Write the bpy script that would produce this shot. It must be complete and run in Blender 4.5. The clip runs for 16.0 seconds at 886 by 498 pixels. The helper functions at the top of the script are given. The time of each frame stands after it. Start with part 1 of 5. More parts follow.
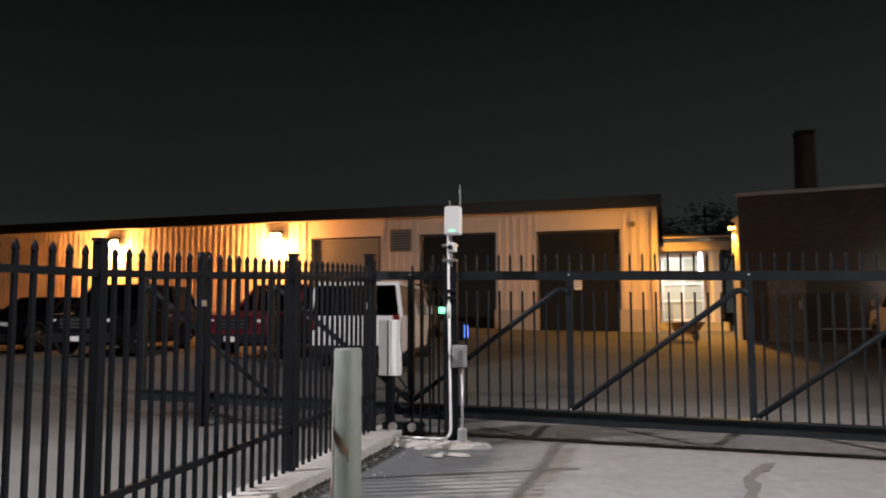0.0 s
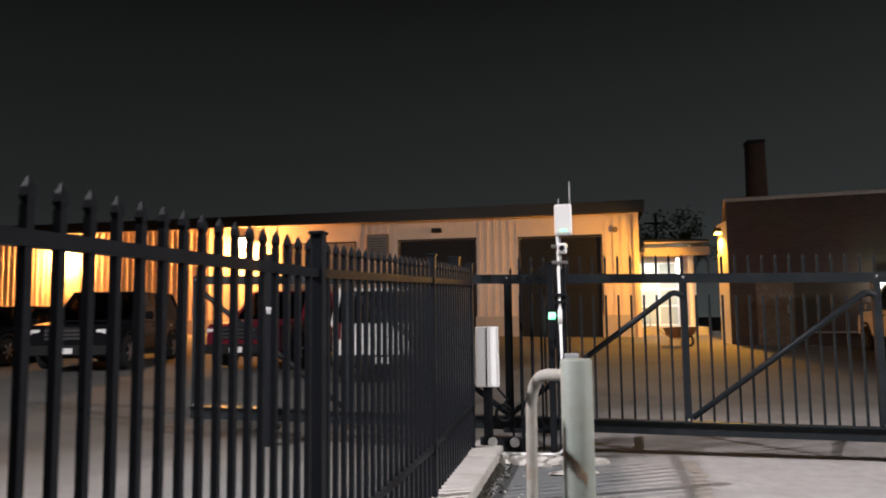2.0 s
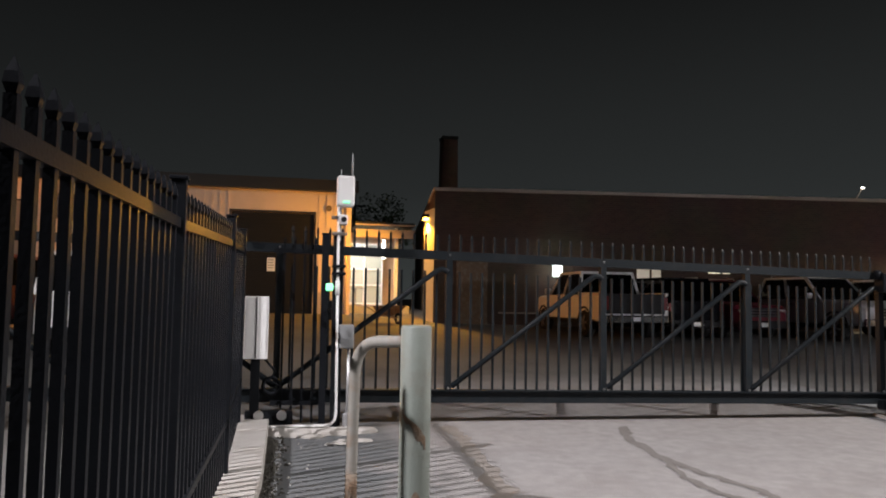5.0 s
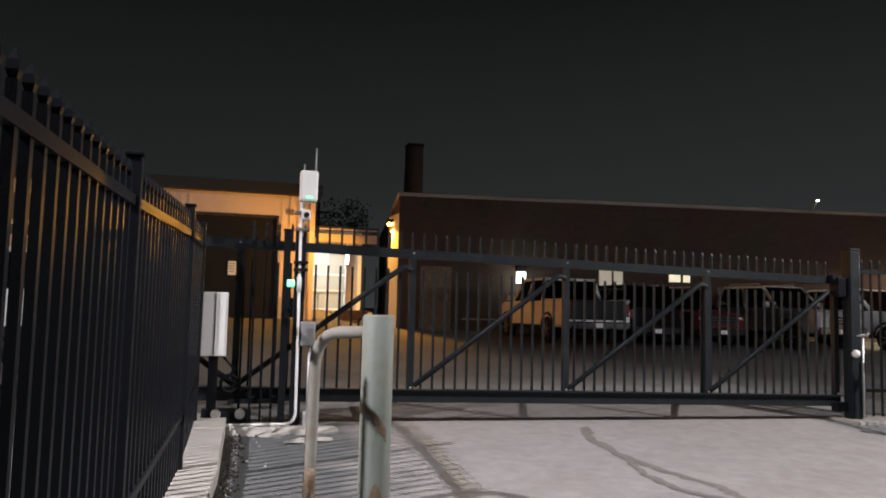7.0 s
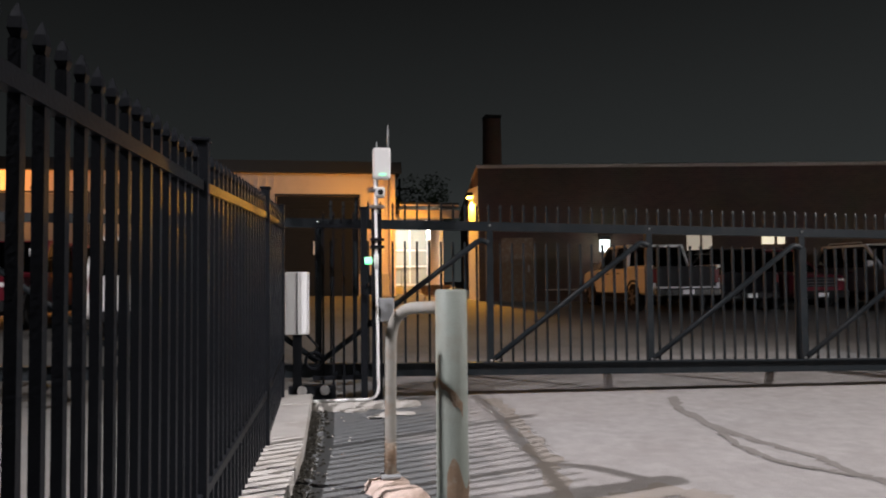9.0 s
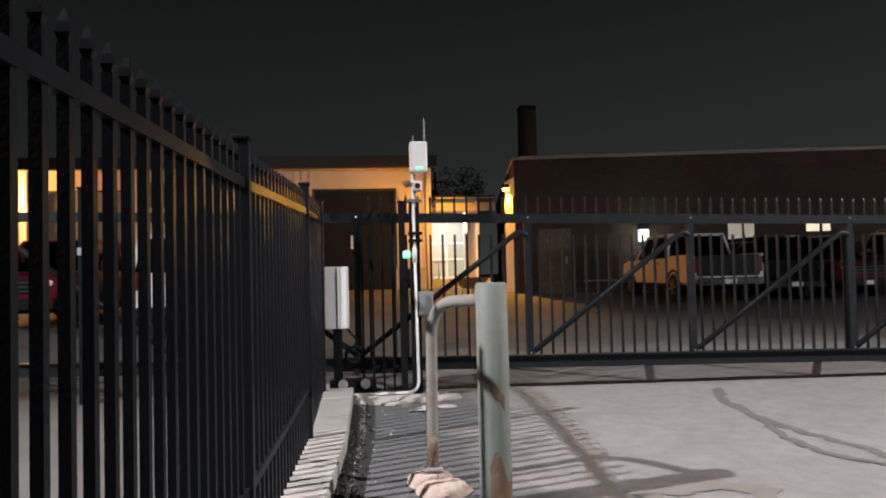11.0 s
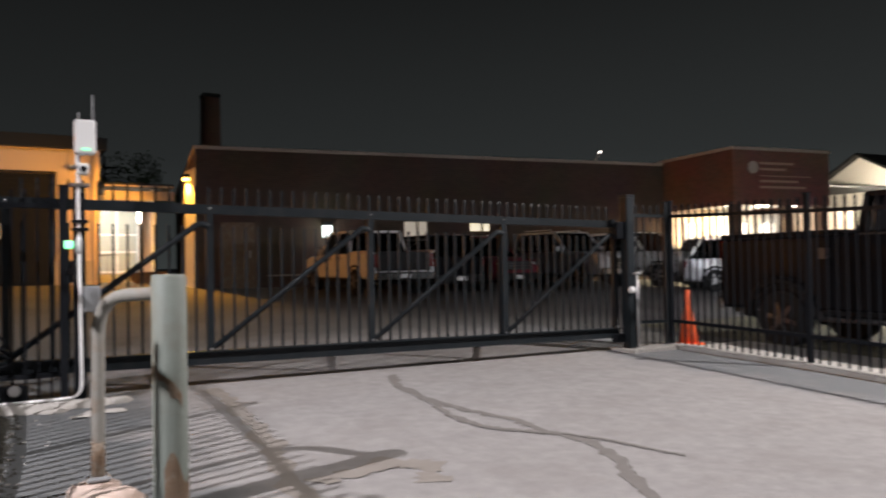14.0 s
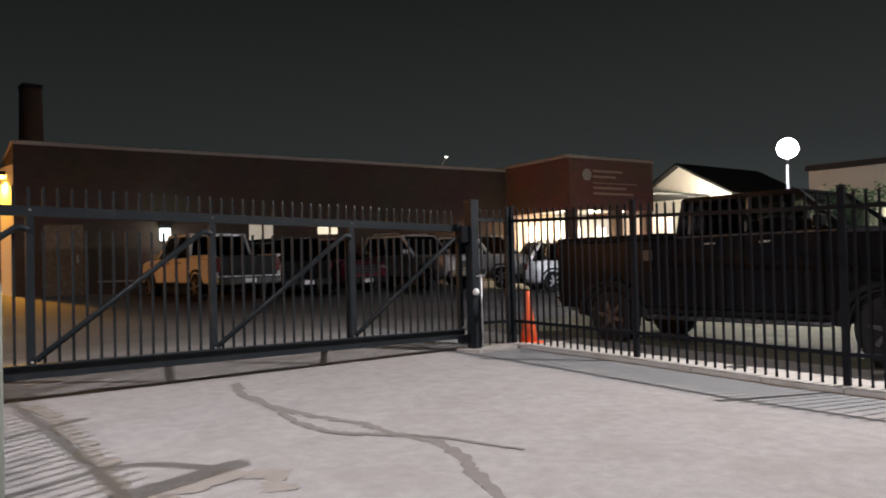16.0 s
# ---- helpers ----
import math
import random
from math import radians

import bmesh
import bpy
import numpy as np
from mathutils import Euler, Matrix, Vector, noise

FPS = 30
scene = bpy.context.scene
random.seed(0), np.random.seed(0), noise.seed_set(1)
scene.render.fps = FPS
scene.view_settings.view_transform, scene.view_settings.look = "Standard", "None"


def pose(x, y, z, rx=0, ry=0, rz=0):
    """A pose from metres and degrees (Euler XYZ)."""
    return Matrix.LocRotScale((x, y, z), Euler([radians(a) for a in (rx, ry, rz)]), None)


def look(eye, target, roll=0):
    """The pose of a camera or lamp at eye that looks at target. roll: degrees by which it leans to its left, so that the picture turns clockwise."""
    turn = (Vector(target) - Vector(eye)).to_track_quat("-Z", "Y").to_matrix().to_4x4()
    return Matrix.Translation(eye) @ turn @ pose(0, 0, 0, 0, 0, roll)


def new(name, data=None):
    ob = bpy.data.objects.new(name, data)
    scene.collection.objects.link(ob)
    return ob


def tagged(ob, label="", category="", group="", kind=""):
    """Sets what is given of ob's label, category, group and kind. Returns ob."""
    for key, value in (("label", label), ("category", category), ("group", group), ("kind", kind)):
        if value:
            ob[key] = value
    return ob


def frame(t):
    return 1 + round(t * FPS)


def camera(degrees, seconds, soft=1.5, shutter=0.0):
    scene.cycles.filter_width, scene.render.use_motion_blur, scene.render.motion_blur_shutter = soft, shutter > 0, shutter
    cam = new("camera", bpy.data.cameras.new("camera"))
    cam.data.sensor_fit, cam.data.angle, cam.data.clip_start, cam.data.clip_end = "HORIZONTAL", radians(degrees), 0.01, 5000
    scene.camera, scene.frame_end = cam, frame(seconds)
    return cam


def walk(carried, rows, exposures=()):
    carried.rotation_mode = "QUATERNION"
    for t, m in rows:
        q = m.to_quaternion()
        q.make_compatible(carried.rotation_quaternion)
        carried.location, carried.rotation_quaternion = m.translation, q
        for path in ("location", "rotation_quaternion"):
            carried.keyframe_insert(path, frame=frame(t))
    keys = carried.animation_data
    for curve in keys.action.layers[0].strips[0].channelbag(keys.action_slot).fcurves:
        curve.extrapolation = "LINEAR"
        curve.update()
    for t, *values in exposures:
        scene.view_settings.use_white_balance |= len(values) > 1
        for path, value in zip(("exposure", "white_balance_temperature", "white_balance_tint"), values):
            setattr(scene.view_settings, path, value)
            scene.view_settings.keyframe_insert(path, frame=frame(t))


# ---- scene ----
cam = camera(61.5, 16.0, soft=1.9, shutter=0.7)
PATH = [
    (0, (0.517, -0.340, 1.596), (-0.052, 1.569, 1.768), -0.2),
    (0.5, (-0.032, -0.430, 1.601), (-0.487, 1.511, 1.77), 0.2),
    (1, (-0.561, -0.326, 1.592), (-1.011, 1.615, 1.766), -0.1),
    (1.5, (-1.081, -0.219, 1.61), (-1.545, 1.718, 1.794), -0.7),
    (2, (-1.606, -0.184, 1.601), (-1.991, 1.770, 1.791), -0.7),
    (2.5, (-2.007, -0.050, 1.559), (-2.323, 1.918, 1.732), -1.5),
    (3, (-2.340, 0.012, 1.535), (-2.458, 2.004, 1.679), -2.7),
    (3.5, (-2.507, -0.029, 1.536), (-2.140, 1.934, 1.654), -3.4),
    (6, (-2.638, -0.109, 1.437), (-2.184, 1.832, 1.586), 2.4),
    (6.5, (-2.615, -0.068, 1.388), (-2.079, 1.853, 1.547), 1.5),
    (7, (-2.608, -0.041, 1.389), (-2.075, 1.880, 1.551), 1.4),
    (7.5, (-2.604, -0.025, 1.391), (-2.074, 1.897, 1.545), 0.8),
    (8, (-2.584, -0.002, 1.39), (-2.096, 1.933, 1.521), 0.6),
    (8.5, (-2.548, 0.007, 1.392), (-2.178, 1.969, 1.492), 0.2),
    (9, (-2.511, 0.012, 1.393), (-2.194, 1.985, 1.481), -0.6),
    (9.5, (-2.520, 0.001, 1.396), (-2.278, 1.985, 1.478), -1.2),
    (10, (-2.531, 0.010, 1.395), (-2.313, 1.997, 1.473), -1.4),
    (12.5, (-2.522, 0.034, 1.405), (-2.266, 2.016, 1.455), -1.4),
    (13, (-2.537, 0.022, 1.396), (-2.057, 1.963, 1.438), -1.2),
    (13.5, (-2.547, 0.022, 1.382), (-1.749, 1.856, 1.422), -1.0),
    (14, (-2.539, 0.005, 1.377), (-1.532, 1.731, 1.416), -1.1),
    (14.5, (-2.535, -0.000, 1.386), (-1.395, 1.642, 1.422), -1.1),
    (15, (-2.544, -0.036, 1.377), (-1.315, 1.541, 1.414), -1.3),
    (15.5, (-2.539, -0.041, 1.375), (-1.247, 1.485, 1.414), -1.4),
    (16, (-2.540, -0.025, 1.385), (-1.205, 1.465, 1.423), -1.5),
]
# the clip's own brightening and darkening, in stops
EXPOSURES = [(0.0, 0.0), (1.0, 0.05), (1.6, 0.25), (2.2, 0.5), (3.0, 0.12), (9.5, 0.12), (12.0, 0.12), (13.5, 0.12), (14.6, 0.12), (16.0, 0.22)]
walk(cam, [(t, look(eye, target, roll)) for t, eye, target, roll in PATH], EXPOSURES)


# ---- world and lights ----
def night_world():
    w = bpy.data.worlds.new("night_sky")
    w.use_nodes = True
    nt = w.node_tree
    nt.nodes.clear()
    out = nt.nodes.new("ShaderNodeOutputWorld")
    bg = nt.nodes.new("ShaderNodeBackground")
    tc = nt.nodes.new("ShaderNodeTexCoord")
    sep = nt.nodes.new("ShaderNodeSeparateXYZ")
    ramp = nt.nodes.new("ShaderNodeValToRGB")
    cr = ramp.color_ramp
    cr.elements[0].position, cr.elements[0].color = 0.0, (0.0315, 0.0355, 0.0350, 1)
    cr.elements[1].position, cr.elements[1].color = 0.42, (0.0050, 0.0051, 0.0051, 1)
    e = cr.elements.new(0.14)
    e.color = (0.0170, 0.0187, 0.0188, 1)
    nt.links.new(tc.outputs["Generated"], sep.inputs[0])
    nt.links.new(sep.outputs["Z"], ramp.inputs[0])
    # the town's glow lies to the east
    side = nt.nodes.new("ShaderNodeMapRange")
    side.inputs["From Min"].default_value, side.inputs["From Max"].default_value = -0.6, 0.95
    side.inputs["To Min"].default_value, side.inputs["To Max"].default_value = 0.6, 1.15
    vm = nt.nodes.new("ShaderNodeVectorMath")
    vm.operation = "SCALE"
    nt.links.new(sep.outputs["X"], side.inputs["Value"])
    nt.links.new(ramp.outputs[0], vm.inputs[0])
    nt.links.new(side.outputs[0], vm.inputs["Scale"])
    nt.links.new(vm.outputs[0], bg.inputs[0])
    bg.inputs[1].default_value = 1.2
    nt.links.new(bg.outputs[0], out.inputs[0])
    scene.world = w


night_world()


def lamp(name, kind, m, energy, color, size=0.2, spot=None, blend=0.4):
    d = bpy.data.lights.new(name, kind)
    d.energy, d.color = energy, color
    if kind == "AREA":
        d.size = size
    else:
        d.shadow_soft_size = size
    if spot:
        d.spot_size, d.spot_blend = radians(spot), blend
    ob = new(name, d)
    ob.matrix_world = m
    return ob


SODIUM = (1.0, 0.41, 0.11)
AMBER = (1.0, 0.45, 0.045)
COOL = (0.93, 0.92, 1.0)
# street light behind the camera, over the road
lamp("street_light_source", "SPOT", look((-12.2, 1.75, 10.0), (-2.6, 3.9, 0.0)), 12500, (1.0, 0.95, 0.99), 0.13, 56, 1.0)
# second street light, over the road to the east
lamp("street_light_source", "SPOT", look((11.3, 1.0, 9.3), (2.2, 6.4, 0.0)), 7800, (1.0, 0.935, 0.92), 0.05, 76, 0.8)
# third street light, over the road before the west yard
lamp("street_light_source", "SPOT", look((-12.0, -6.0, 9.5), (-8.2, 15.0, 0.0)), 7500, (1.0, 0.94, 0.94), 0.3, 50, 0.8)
# white flood lamp past the truck
lamp("flood_source", "POINT", pose(15.03, 7.40, 3.66), 2100, COOL, 0.14)
# wall packs on the warehouse
for lx in (-15.84, -24.45):
    lamp("wall_pack_source", "POINT", pose(lx, 28.58, 4.72), 2300, SODIUM, 0.12)
lamp("corner_light_source", "SPOT", look((2.735, 26.34, 4.30), (0.4, 26.3, 1.6)), 1350, AMBER, 0.03, 172, 0.5)
lamp("lantern_source", "POINT", pose(6.95, 24.2, 2.5), 16, (0.92, 1.0, 0.97), 0.10)
lamp("porch_source", "AREA", look((0.9, 31.2, 3.9), (0.9, 31.6, 1.0)), 75, (0.95, 1.0, 0.94), 0.6)
lamp("canopy_source", "AREA", look((23.6, 20.4, 3.40), (23.6, 20.4, 0)), 850, (1.0, 0.80, 0.50), 1.6)
# added lamp without a fixture, brightens the gable wall of the house
lamp("house_fill_source", "POINT", pose(33.9, 18.9, 4.4), 2000, (1.0, 0.88, 0.72), 0.1)

# ---- materials ----


def mat(name, color, rough=0.6, metal=0.0, var=0.15, scale=6.0, fine=60.0, bump=0.15, stain=None, stain_amt=0.0,
        stain_scale=0.8, emit=None, emit_strength=0.0, island=0.0, spec=0.5, coat=0.0):
    m = bpy.data.materials.new(name)
    m.use_nodes = True
    nt = m.node_tree
    b = nt.nodes["Principled BSDF"]
    b.inputs["Roughness"].default_value = rough
    b.inputs["Metallic"].default_value = metal
    b.inputs["Specular IOR Level"].default_value = spec
    b.inputs["Coat Weight"].default_value = coat
    tc = nt.nodes.new("ShaderNodeTexCoord")
    n1 = nt.nodes.new("ShaderNodeTexNoise")
    n1.inputs["Scale"].default_value, n1.inputs["Detail"].default_value = scale, 6
    n2 = nt.nodes.new("ShaderNodeTexNoise")
    n2.inputs["Scale"].default_value, n2.inputs["Detail"].default_value = fine, 3
    nt.links.new(tc.outputs["Object"], n1.inputs["Vector"])
    nt.links.new(tc.outputs["Object"], n2.inputs["Vector"])
    mix = nt.nodes.new("ShaderNodeMix")
    mix.data_type = "RGBA"
    c = Vector(color)
    mix.inputs["A"].default_value = (*(c * (1 - var)), 1)
    mix.inputs["B"].default_value = (*[min(1, v * (1 + var)) for v in c], 1)
    add = nt.nodes.new("ShaderNodeMath")
    add.operation = "MULTIPLY_ADD"
    add.inputs[1].default_value = 0.45
    nt.links.new(n2.outputs["Fac"], add.inputs[0])
    sub = nt.nodes.new("ShaderNodeMath")
    sub.operation = "MULTIPLY_ADD"
    sub.inputs[1].default_value, sub.inputs[2].default_value = 0.9, -0.17
    nt.links.new(n1.outputs["Fac"], sub.inputs[0])
    nt.links.new(sub.outputs[0], add.inputs[2])
    nt.links.new(add.outputs[0], mix.inputs["Factor"])
    col = mix.outputs["Result"]
    if island:
        oi = nt.nodes.new("ShaderNodeObjectInfo")
        hv = nt.nodes.new("ShaderNodeHueSaturation")
        mr = nt.nodes.new("ShaderNodeMapRange")
        mr.inputs["To Min"].default_value, mr.inputs["To Max"].default_value = 1 - island, 1 + island
        nt.links.new(oi.outputs["Random"], mr.inputs["Value"])
        nt.links.new(mr.outputs[0], hv.inputs["Value"])
        nt.links.new(col, hv.inputs["Color"])
        col = hv.outputs[0]
    if stain:
        n3 = nt.nodes.new("ShaderNodeTexNoise")
        n3.inputs["Scale"].default_value, n3.inputs["Detail"].default_value = stain_scale, 8
        n3.inputs["Roughness"].default_value = 0.65
        nt.links.new(tc.outputs["Object"], n3.inputs["Vector"])
        rp = nt.nodes.new("ShaderNodeValToRGB")
        rp.color_ramp.elements[0].position = 0.5
        rp.color_ramp.elements[1].position = 0.68
        rp.color_ramp.elements[1].color = (stain_amt,) * 3 + (1,)
        nt.links.new(n3.outputs["Fac"], rp.inputs[0])
        mx = nt.nodes.new("ShaderNodeMix")
        mx.data_type = "RGBA"
        mx.inputs["B"].default_value = (*stain, 1)
        nt.links.new(rp.outputs[0], mx.inputs["Factor"])
        nt.links.new(col, mx.inputs["A"])
        col = mx.outputs["Result"]
    nt.links.new(col, b.inputs["Base Color"])
    if bump:
        bp = nt.nodes.new("ShaderNodeBump")
        bp.inputs["Strength"].default_value, bp.inputs["Distance"].default_value = bump, 0.01
        nt.links.new(n2.outputs["Fac"], bp.inputs["Height"])
        nt.links.new(bp.outputs[0], b.inputs["Normal"])
    if emit:
        b.inputs["Emission Color"].default_value = (*emit, 1)
        b.inputs["Emission Strength"].default_value = emit_strength
    return m


def glass_mat(name, tint=(0.02, 0.02, 0.022), rough=0.05):
    return mat(name, tint, rough, 0.0, 0.05, 2, 10, 0.0, spec=0.6)


M_DRIVE = mat("driveway_asphalt", (0.30, 0.285, 0.28), 0.9, 0, 0.30, 7.0, 55, 1.0, (0.225, 0.205, 0.195), 0.55, 1.3)


def grimy_shaded_margins(m):
    """Painted fence shade along both kerbs, cooler east, with grime at the west, ragged."""
    nt = m.node_tree
    b = nt.nodes["Principled BSDF"]
    src = b.inputs["Base Color"].links[0].from_socket
    tc = nt.nodes.new("ShaderNodeTexCoord")
    sep = nt.nodes.new("ShaderNodeSeparateXYZ")
    nz = nt.nodes.new("ShaderNodeTexNoise")
    nz.inputs["Scale"].default_value, nz.inputs["Detail"].default_value = 1.7, 8
    wob = nt.nodes.new("ShaderNodeMath")
    wob.operation = "MULTIPLY_ADD"
    wob.inputs[1].default_value = 2.4
    nt.links.new(tc.outputs["Object"], sep.inputs[0])
    nt.links.new(tc.outputs["Object"], nz.inputs["Vector"])
    nt.links.new(nz.outputs["Fac"], wob.inputs[0])
    nt.links.new(sep.outputs["X"], wob.inputs[2])
    # west: grime and picket shade; east: the fence's shadow as a cool tint
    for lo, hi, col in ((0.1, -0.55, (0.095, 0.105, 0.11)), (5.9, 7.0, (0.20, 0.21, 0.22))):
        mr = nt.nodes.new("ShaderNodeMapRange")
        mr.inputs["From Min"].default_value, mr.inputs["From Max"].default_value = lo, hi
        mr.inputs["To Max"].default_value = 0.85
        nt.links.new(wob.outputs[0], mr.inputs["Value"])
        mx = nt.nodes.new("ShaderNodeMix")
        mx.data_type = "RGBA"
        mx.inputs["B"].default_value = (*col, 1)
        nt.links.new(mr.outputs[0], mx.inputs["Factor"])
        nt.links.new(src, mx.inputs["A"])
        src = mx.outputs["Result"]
    # past the gate the pale surfacing blends raggedly into the darker yard colour
    wob2 = nt.nodes.new("ShaderNodeMath")
    wob2.operation = "MULTIPLY_ADD"
    wob2.inputs[1].default_value = 2.4
    nt.links.new(nz.outputs["Fac"], wob2.inputs[0])
    nt.links.new(sep.outputs["Y"], wob2.inputs[2])
    mr = nt.nodes.new("ShaderNodeMapRange")
    mr.inputs["From Min"].default_value, mr.inputs["From Max"].default_value = 11.2, 14.0
    nt.links.new(wob2.outputs[0], mr.inputs["Value"])
    mx = nt.nodes.new("ShaderNodeMix")
    mx.data_type = "RGBA"
    mx.inputs["B"].default_value = (0.112, 0.109, 0.103, 1)
    nt.links.new(mr.outputs[0], mx.inputs["Factor"])
    nt.links.new(src, mx.inputs["A"])
    nt.links.new(mx.outputs["Result"], b.inputs["Base Color"])


grimy_shaded_margins(M_DRIVE)
M_YARD = mat("yard_asphalt", (0.115, 0.112, 0.106), 0.9, 0, 0.3, 0.9, 70, 0.5, (0.065, 0.062, 0.06), 0.7, 0.5)
M_VERGE = mat("worn_turf", (0.095, 0.09, 0.05), 0.95, 0, 0.4, 2.2, 70, 1.0, (0.19, 0.175, 0.12), 0.7, 1.1)
# brown of stained asphalt and of shadows painted on it
M_STAINSHADE = mat("brown_stain_shade", (0.255, 0.228, 0.205), 0.9, 0, 0.2, 5, 80, 0.3)
M_TAR = mat("tar", (0.18, 0.165, 0.155), 0.8, 0, 0.2, 5, 60, 0.2)
M_GAP = mat("dark_joint_filler", (0.004, 0.004, 0.004), 0.95, 0, 0.2, 6, 60, 0.1, spec=0.0)
M_KERB = mat("kerb_concrete", (0.43, 0.41, 0.385), 0.9, 0, 0.22, 4, 80, 0.5, (0.25, 0.21, 0.17), 0.5, 2.5)
M_BLACK = mat("black_fence_paint", (0.0125, 0.0138, 0.0165), 0.36, 0, 0.3, 5, 80, 0.1, spec=0.04)
M_GREY = mat("charcoal_gate_paint", (0.0125, 0.0165, 0.020), 0.45, 0, 0.2, 4, 80, 0.1, (0.035, 0.035, 0.036), 0.4, 6, spec=0.2)
M_BOLL = mat("bollard_grey_green_paint", (0.195, 0.22, 0.195), 0.6, 0, 0.15, 5, 60, 0.2, (0.17, 0.15, 0.12), 0.5, 3.2)
M_PIPE = mat("weathered_pipe_paint", (0.26, 0.25, 0.225), 0.65, 0, 0.2, 7, 60, 0.25, (0.24, 0.17, 0.12), 0.6, 6)
M_WHITE = mat("white_plastic", (0.80, 0.80, 0.80), 0.45, 0, 0.04, 3, 50, 0.05)
M_CONDUIT = mat("galvanised_conduit", (0.55, 0.55, 0.56), 0.4, 0.6, 0.08, 8, 60, 0.05)
M_GREYBOX = mat("grey_enclosure", (0.30, 0.31, 0.32), 0.5, 0.2, 0.08, 6, 60, 0.05)
M_STEEL = mat("bright_steel", (0.60, 0.60, 0.60), 0.3, 0.9, 0.05, 8, 60, 0.0)
M_RUST = mat("rust", (0.17, 0.115, 0.075), 0.9, 0, 0.35, 10, 60, 0.4, (0.26, 0.24, 0.20), 0.8, 9)
M_WALL = mat("tan_metal_siding", (0.70, 0.54, 0.42), 0.55, 0, 0.06, 0.7, 30, 0.05, (0.40, 0.32, 0.22), 0.35, 0.5)
M_DARKROOF = mat("dark_fascia", (0.009, 0.0085, 0.0085), 0.6, 0, 0.2, 1, 20, 0.1)
M_SHUT = mat("dark_roller_door", (0.013, 0.0125, 0.0125), 0.6, 0, 0.2, 2, 30, 0.05, spec=0.15)
M_SHUTG = mat("grey_roller_door", (0.17, 0.155, 0.14), 0.5, 0, 0.1, 2, 30, 0.05)
M_COPING = mat("stone_coping", (0.42, 0.35, 0.30), 0.85, 0, 0.1, 2, 30, 0.3)
M_GLASS = glass_mat("dark_glass")
def clear_glass(name, tint):
    m = mat(name, tint, 0.02, 0, 0.0, 1, 1, 0.0)
    b = m.node_tree.nodes["Principled BSDF"]
    b.inputs["Transmission Weight"].default_value = 1.0
    b.inputs["IOR"].default_value = 1.45
    return m


M_CARGLASS = clear_glass("car_window_glass", (0.72, 0.76, 0.75))
M_SMOKED = clear_glass("smoked_car_glass", (0.10, 0.10, 0.105))
M_TINTED = clear_glass("dark_tinted_glass", (0.06, 0.06, 0.065))
M_TYRE = mat("tyre_rubber", (0.024, 0.024, 0.024), 0.85, 0, 0.15, 8, 80, 0.3, spec=0.15)
M_DARKRIM = mat("dark_rim", (0.06, 0.06, 0.064), 0.4, 0.1, 0.1, 8, 60, 0.0)
M_ALLOY = mat("alloy_rim", (0.45, 0.45, 0.46), 0.3, 0.8, 0.05, 8, 60, 0.0)
M_BLKPLASTIC = mat("black_trim_plastic", (0.013, 0.013, 0.014), 0.55, 0, 0.1, 8, 80, 0.05, spec=0.15)
M_CHROME = mat("chrome", (0.75, 0.75, 0.76), 0.12, 1.0, 0.03, 4, 30, 0.0)
M_LENS = mat("headlamp_lens", (0.92, 0.92, 0.94), 0.30, 0.3, 0.03, 4, 30, 0.0)
M_TAIL = mat("red_tail_lens", (0.13, 0.012, 0.012), 0.2, 0, 0.05, 4, 30, 0.0)
M_ORANGE = mat("orange_cone_plastic", (0.85, 0.13, 0.035), 0.5, 0, 0.08, 6, 60, 0.05)


def glow(name, color, strength):
    return mat(name, (0.8, 0.8, 0.8), 0.5, 0, 0, 1, 1, 0, emit=color, emit_strength=strength)


G_SODIUM = glow("sodium_lens", (1.0, 0.62, 0.20), 30)
G_AMBER = glow("amber_lens", (1.0, 0.50, 0.07), 16)
G_FLOOD = glow("flood_lens", (0.96, 0.93, 1.0), 60)
G_GREEN = glow("green_led", (0.0, 0.9, 0.32), 1.5)
G_BLUE = glow("blue_screen", (0.02, 0.16, 1.0), 2.2)
G_WHITE = glow("white_tube", (1.0, 0.96, 0.85), 8)

# ---- mesh helpers ----


def part(name, bm, material, parent=None, label=""):
    me = bpy.data.meshes.new(name)
    bmesh.ops.recalc_face_normals(bm, faces=bm.faces)
    bm.to_mesh(me)
    bm.free()
    me.materials.append(material)
    ob = new(name, me)
    if parent:
        ob.parent = parent
    if label:
        ob["label"] = label
    return ob


def thing(name, m, label, category, group="", kind=""):
    ob = new(name)
    ob.empty_display_size = 0.1
    ob.matrix_world = m
    return tagged(ob, label, category, group, kind)


def box(bm, x0, x1, y0, y1, z0, z1, bevel=0.0):
    """An axis-parallel block, optionally with chamfered edges."""
    r = bmesh.ops.create_cube(bm, size=1.0)
    for v in r["verts"]:
        v.co = Vector(((x0 + x1) / 2 + v.co.x * (x1 - x0), (y0 + y1) / 2 + v.co.y * (y1 - y0), (z0 + z1) / 2 + v.co.z * (z1 - z0)))
    if bevel:
        es = {e for v in r["verts"] for e in v.link_edges}
        bmesh.ops.bevel(bm, geom=list(es), offset=bevel, segments=2, affect="EDGES", profile=0.5)
    return bm


def B(x0, x1, y0, y1, z0, z1, bevel=0.0):
    return box(bmesh.new(), x0, x1, y0, y1, z0, z1, bevel)


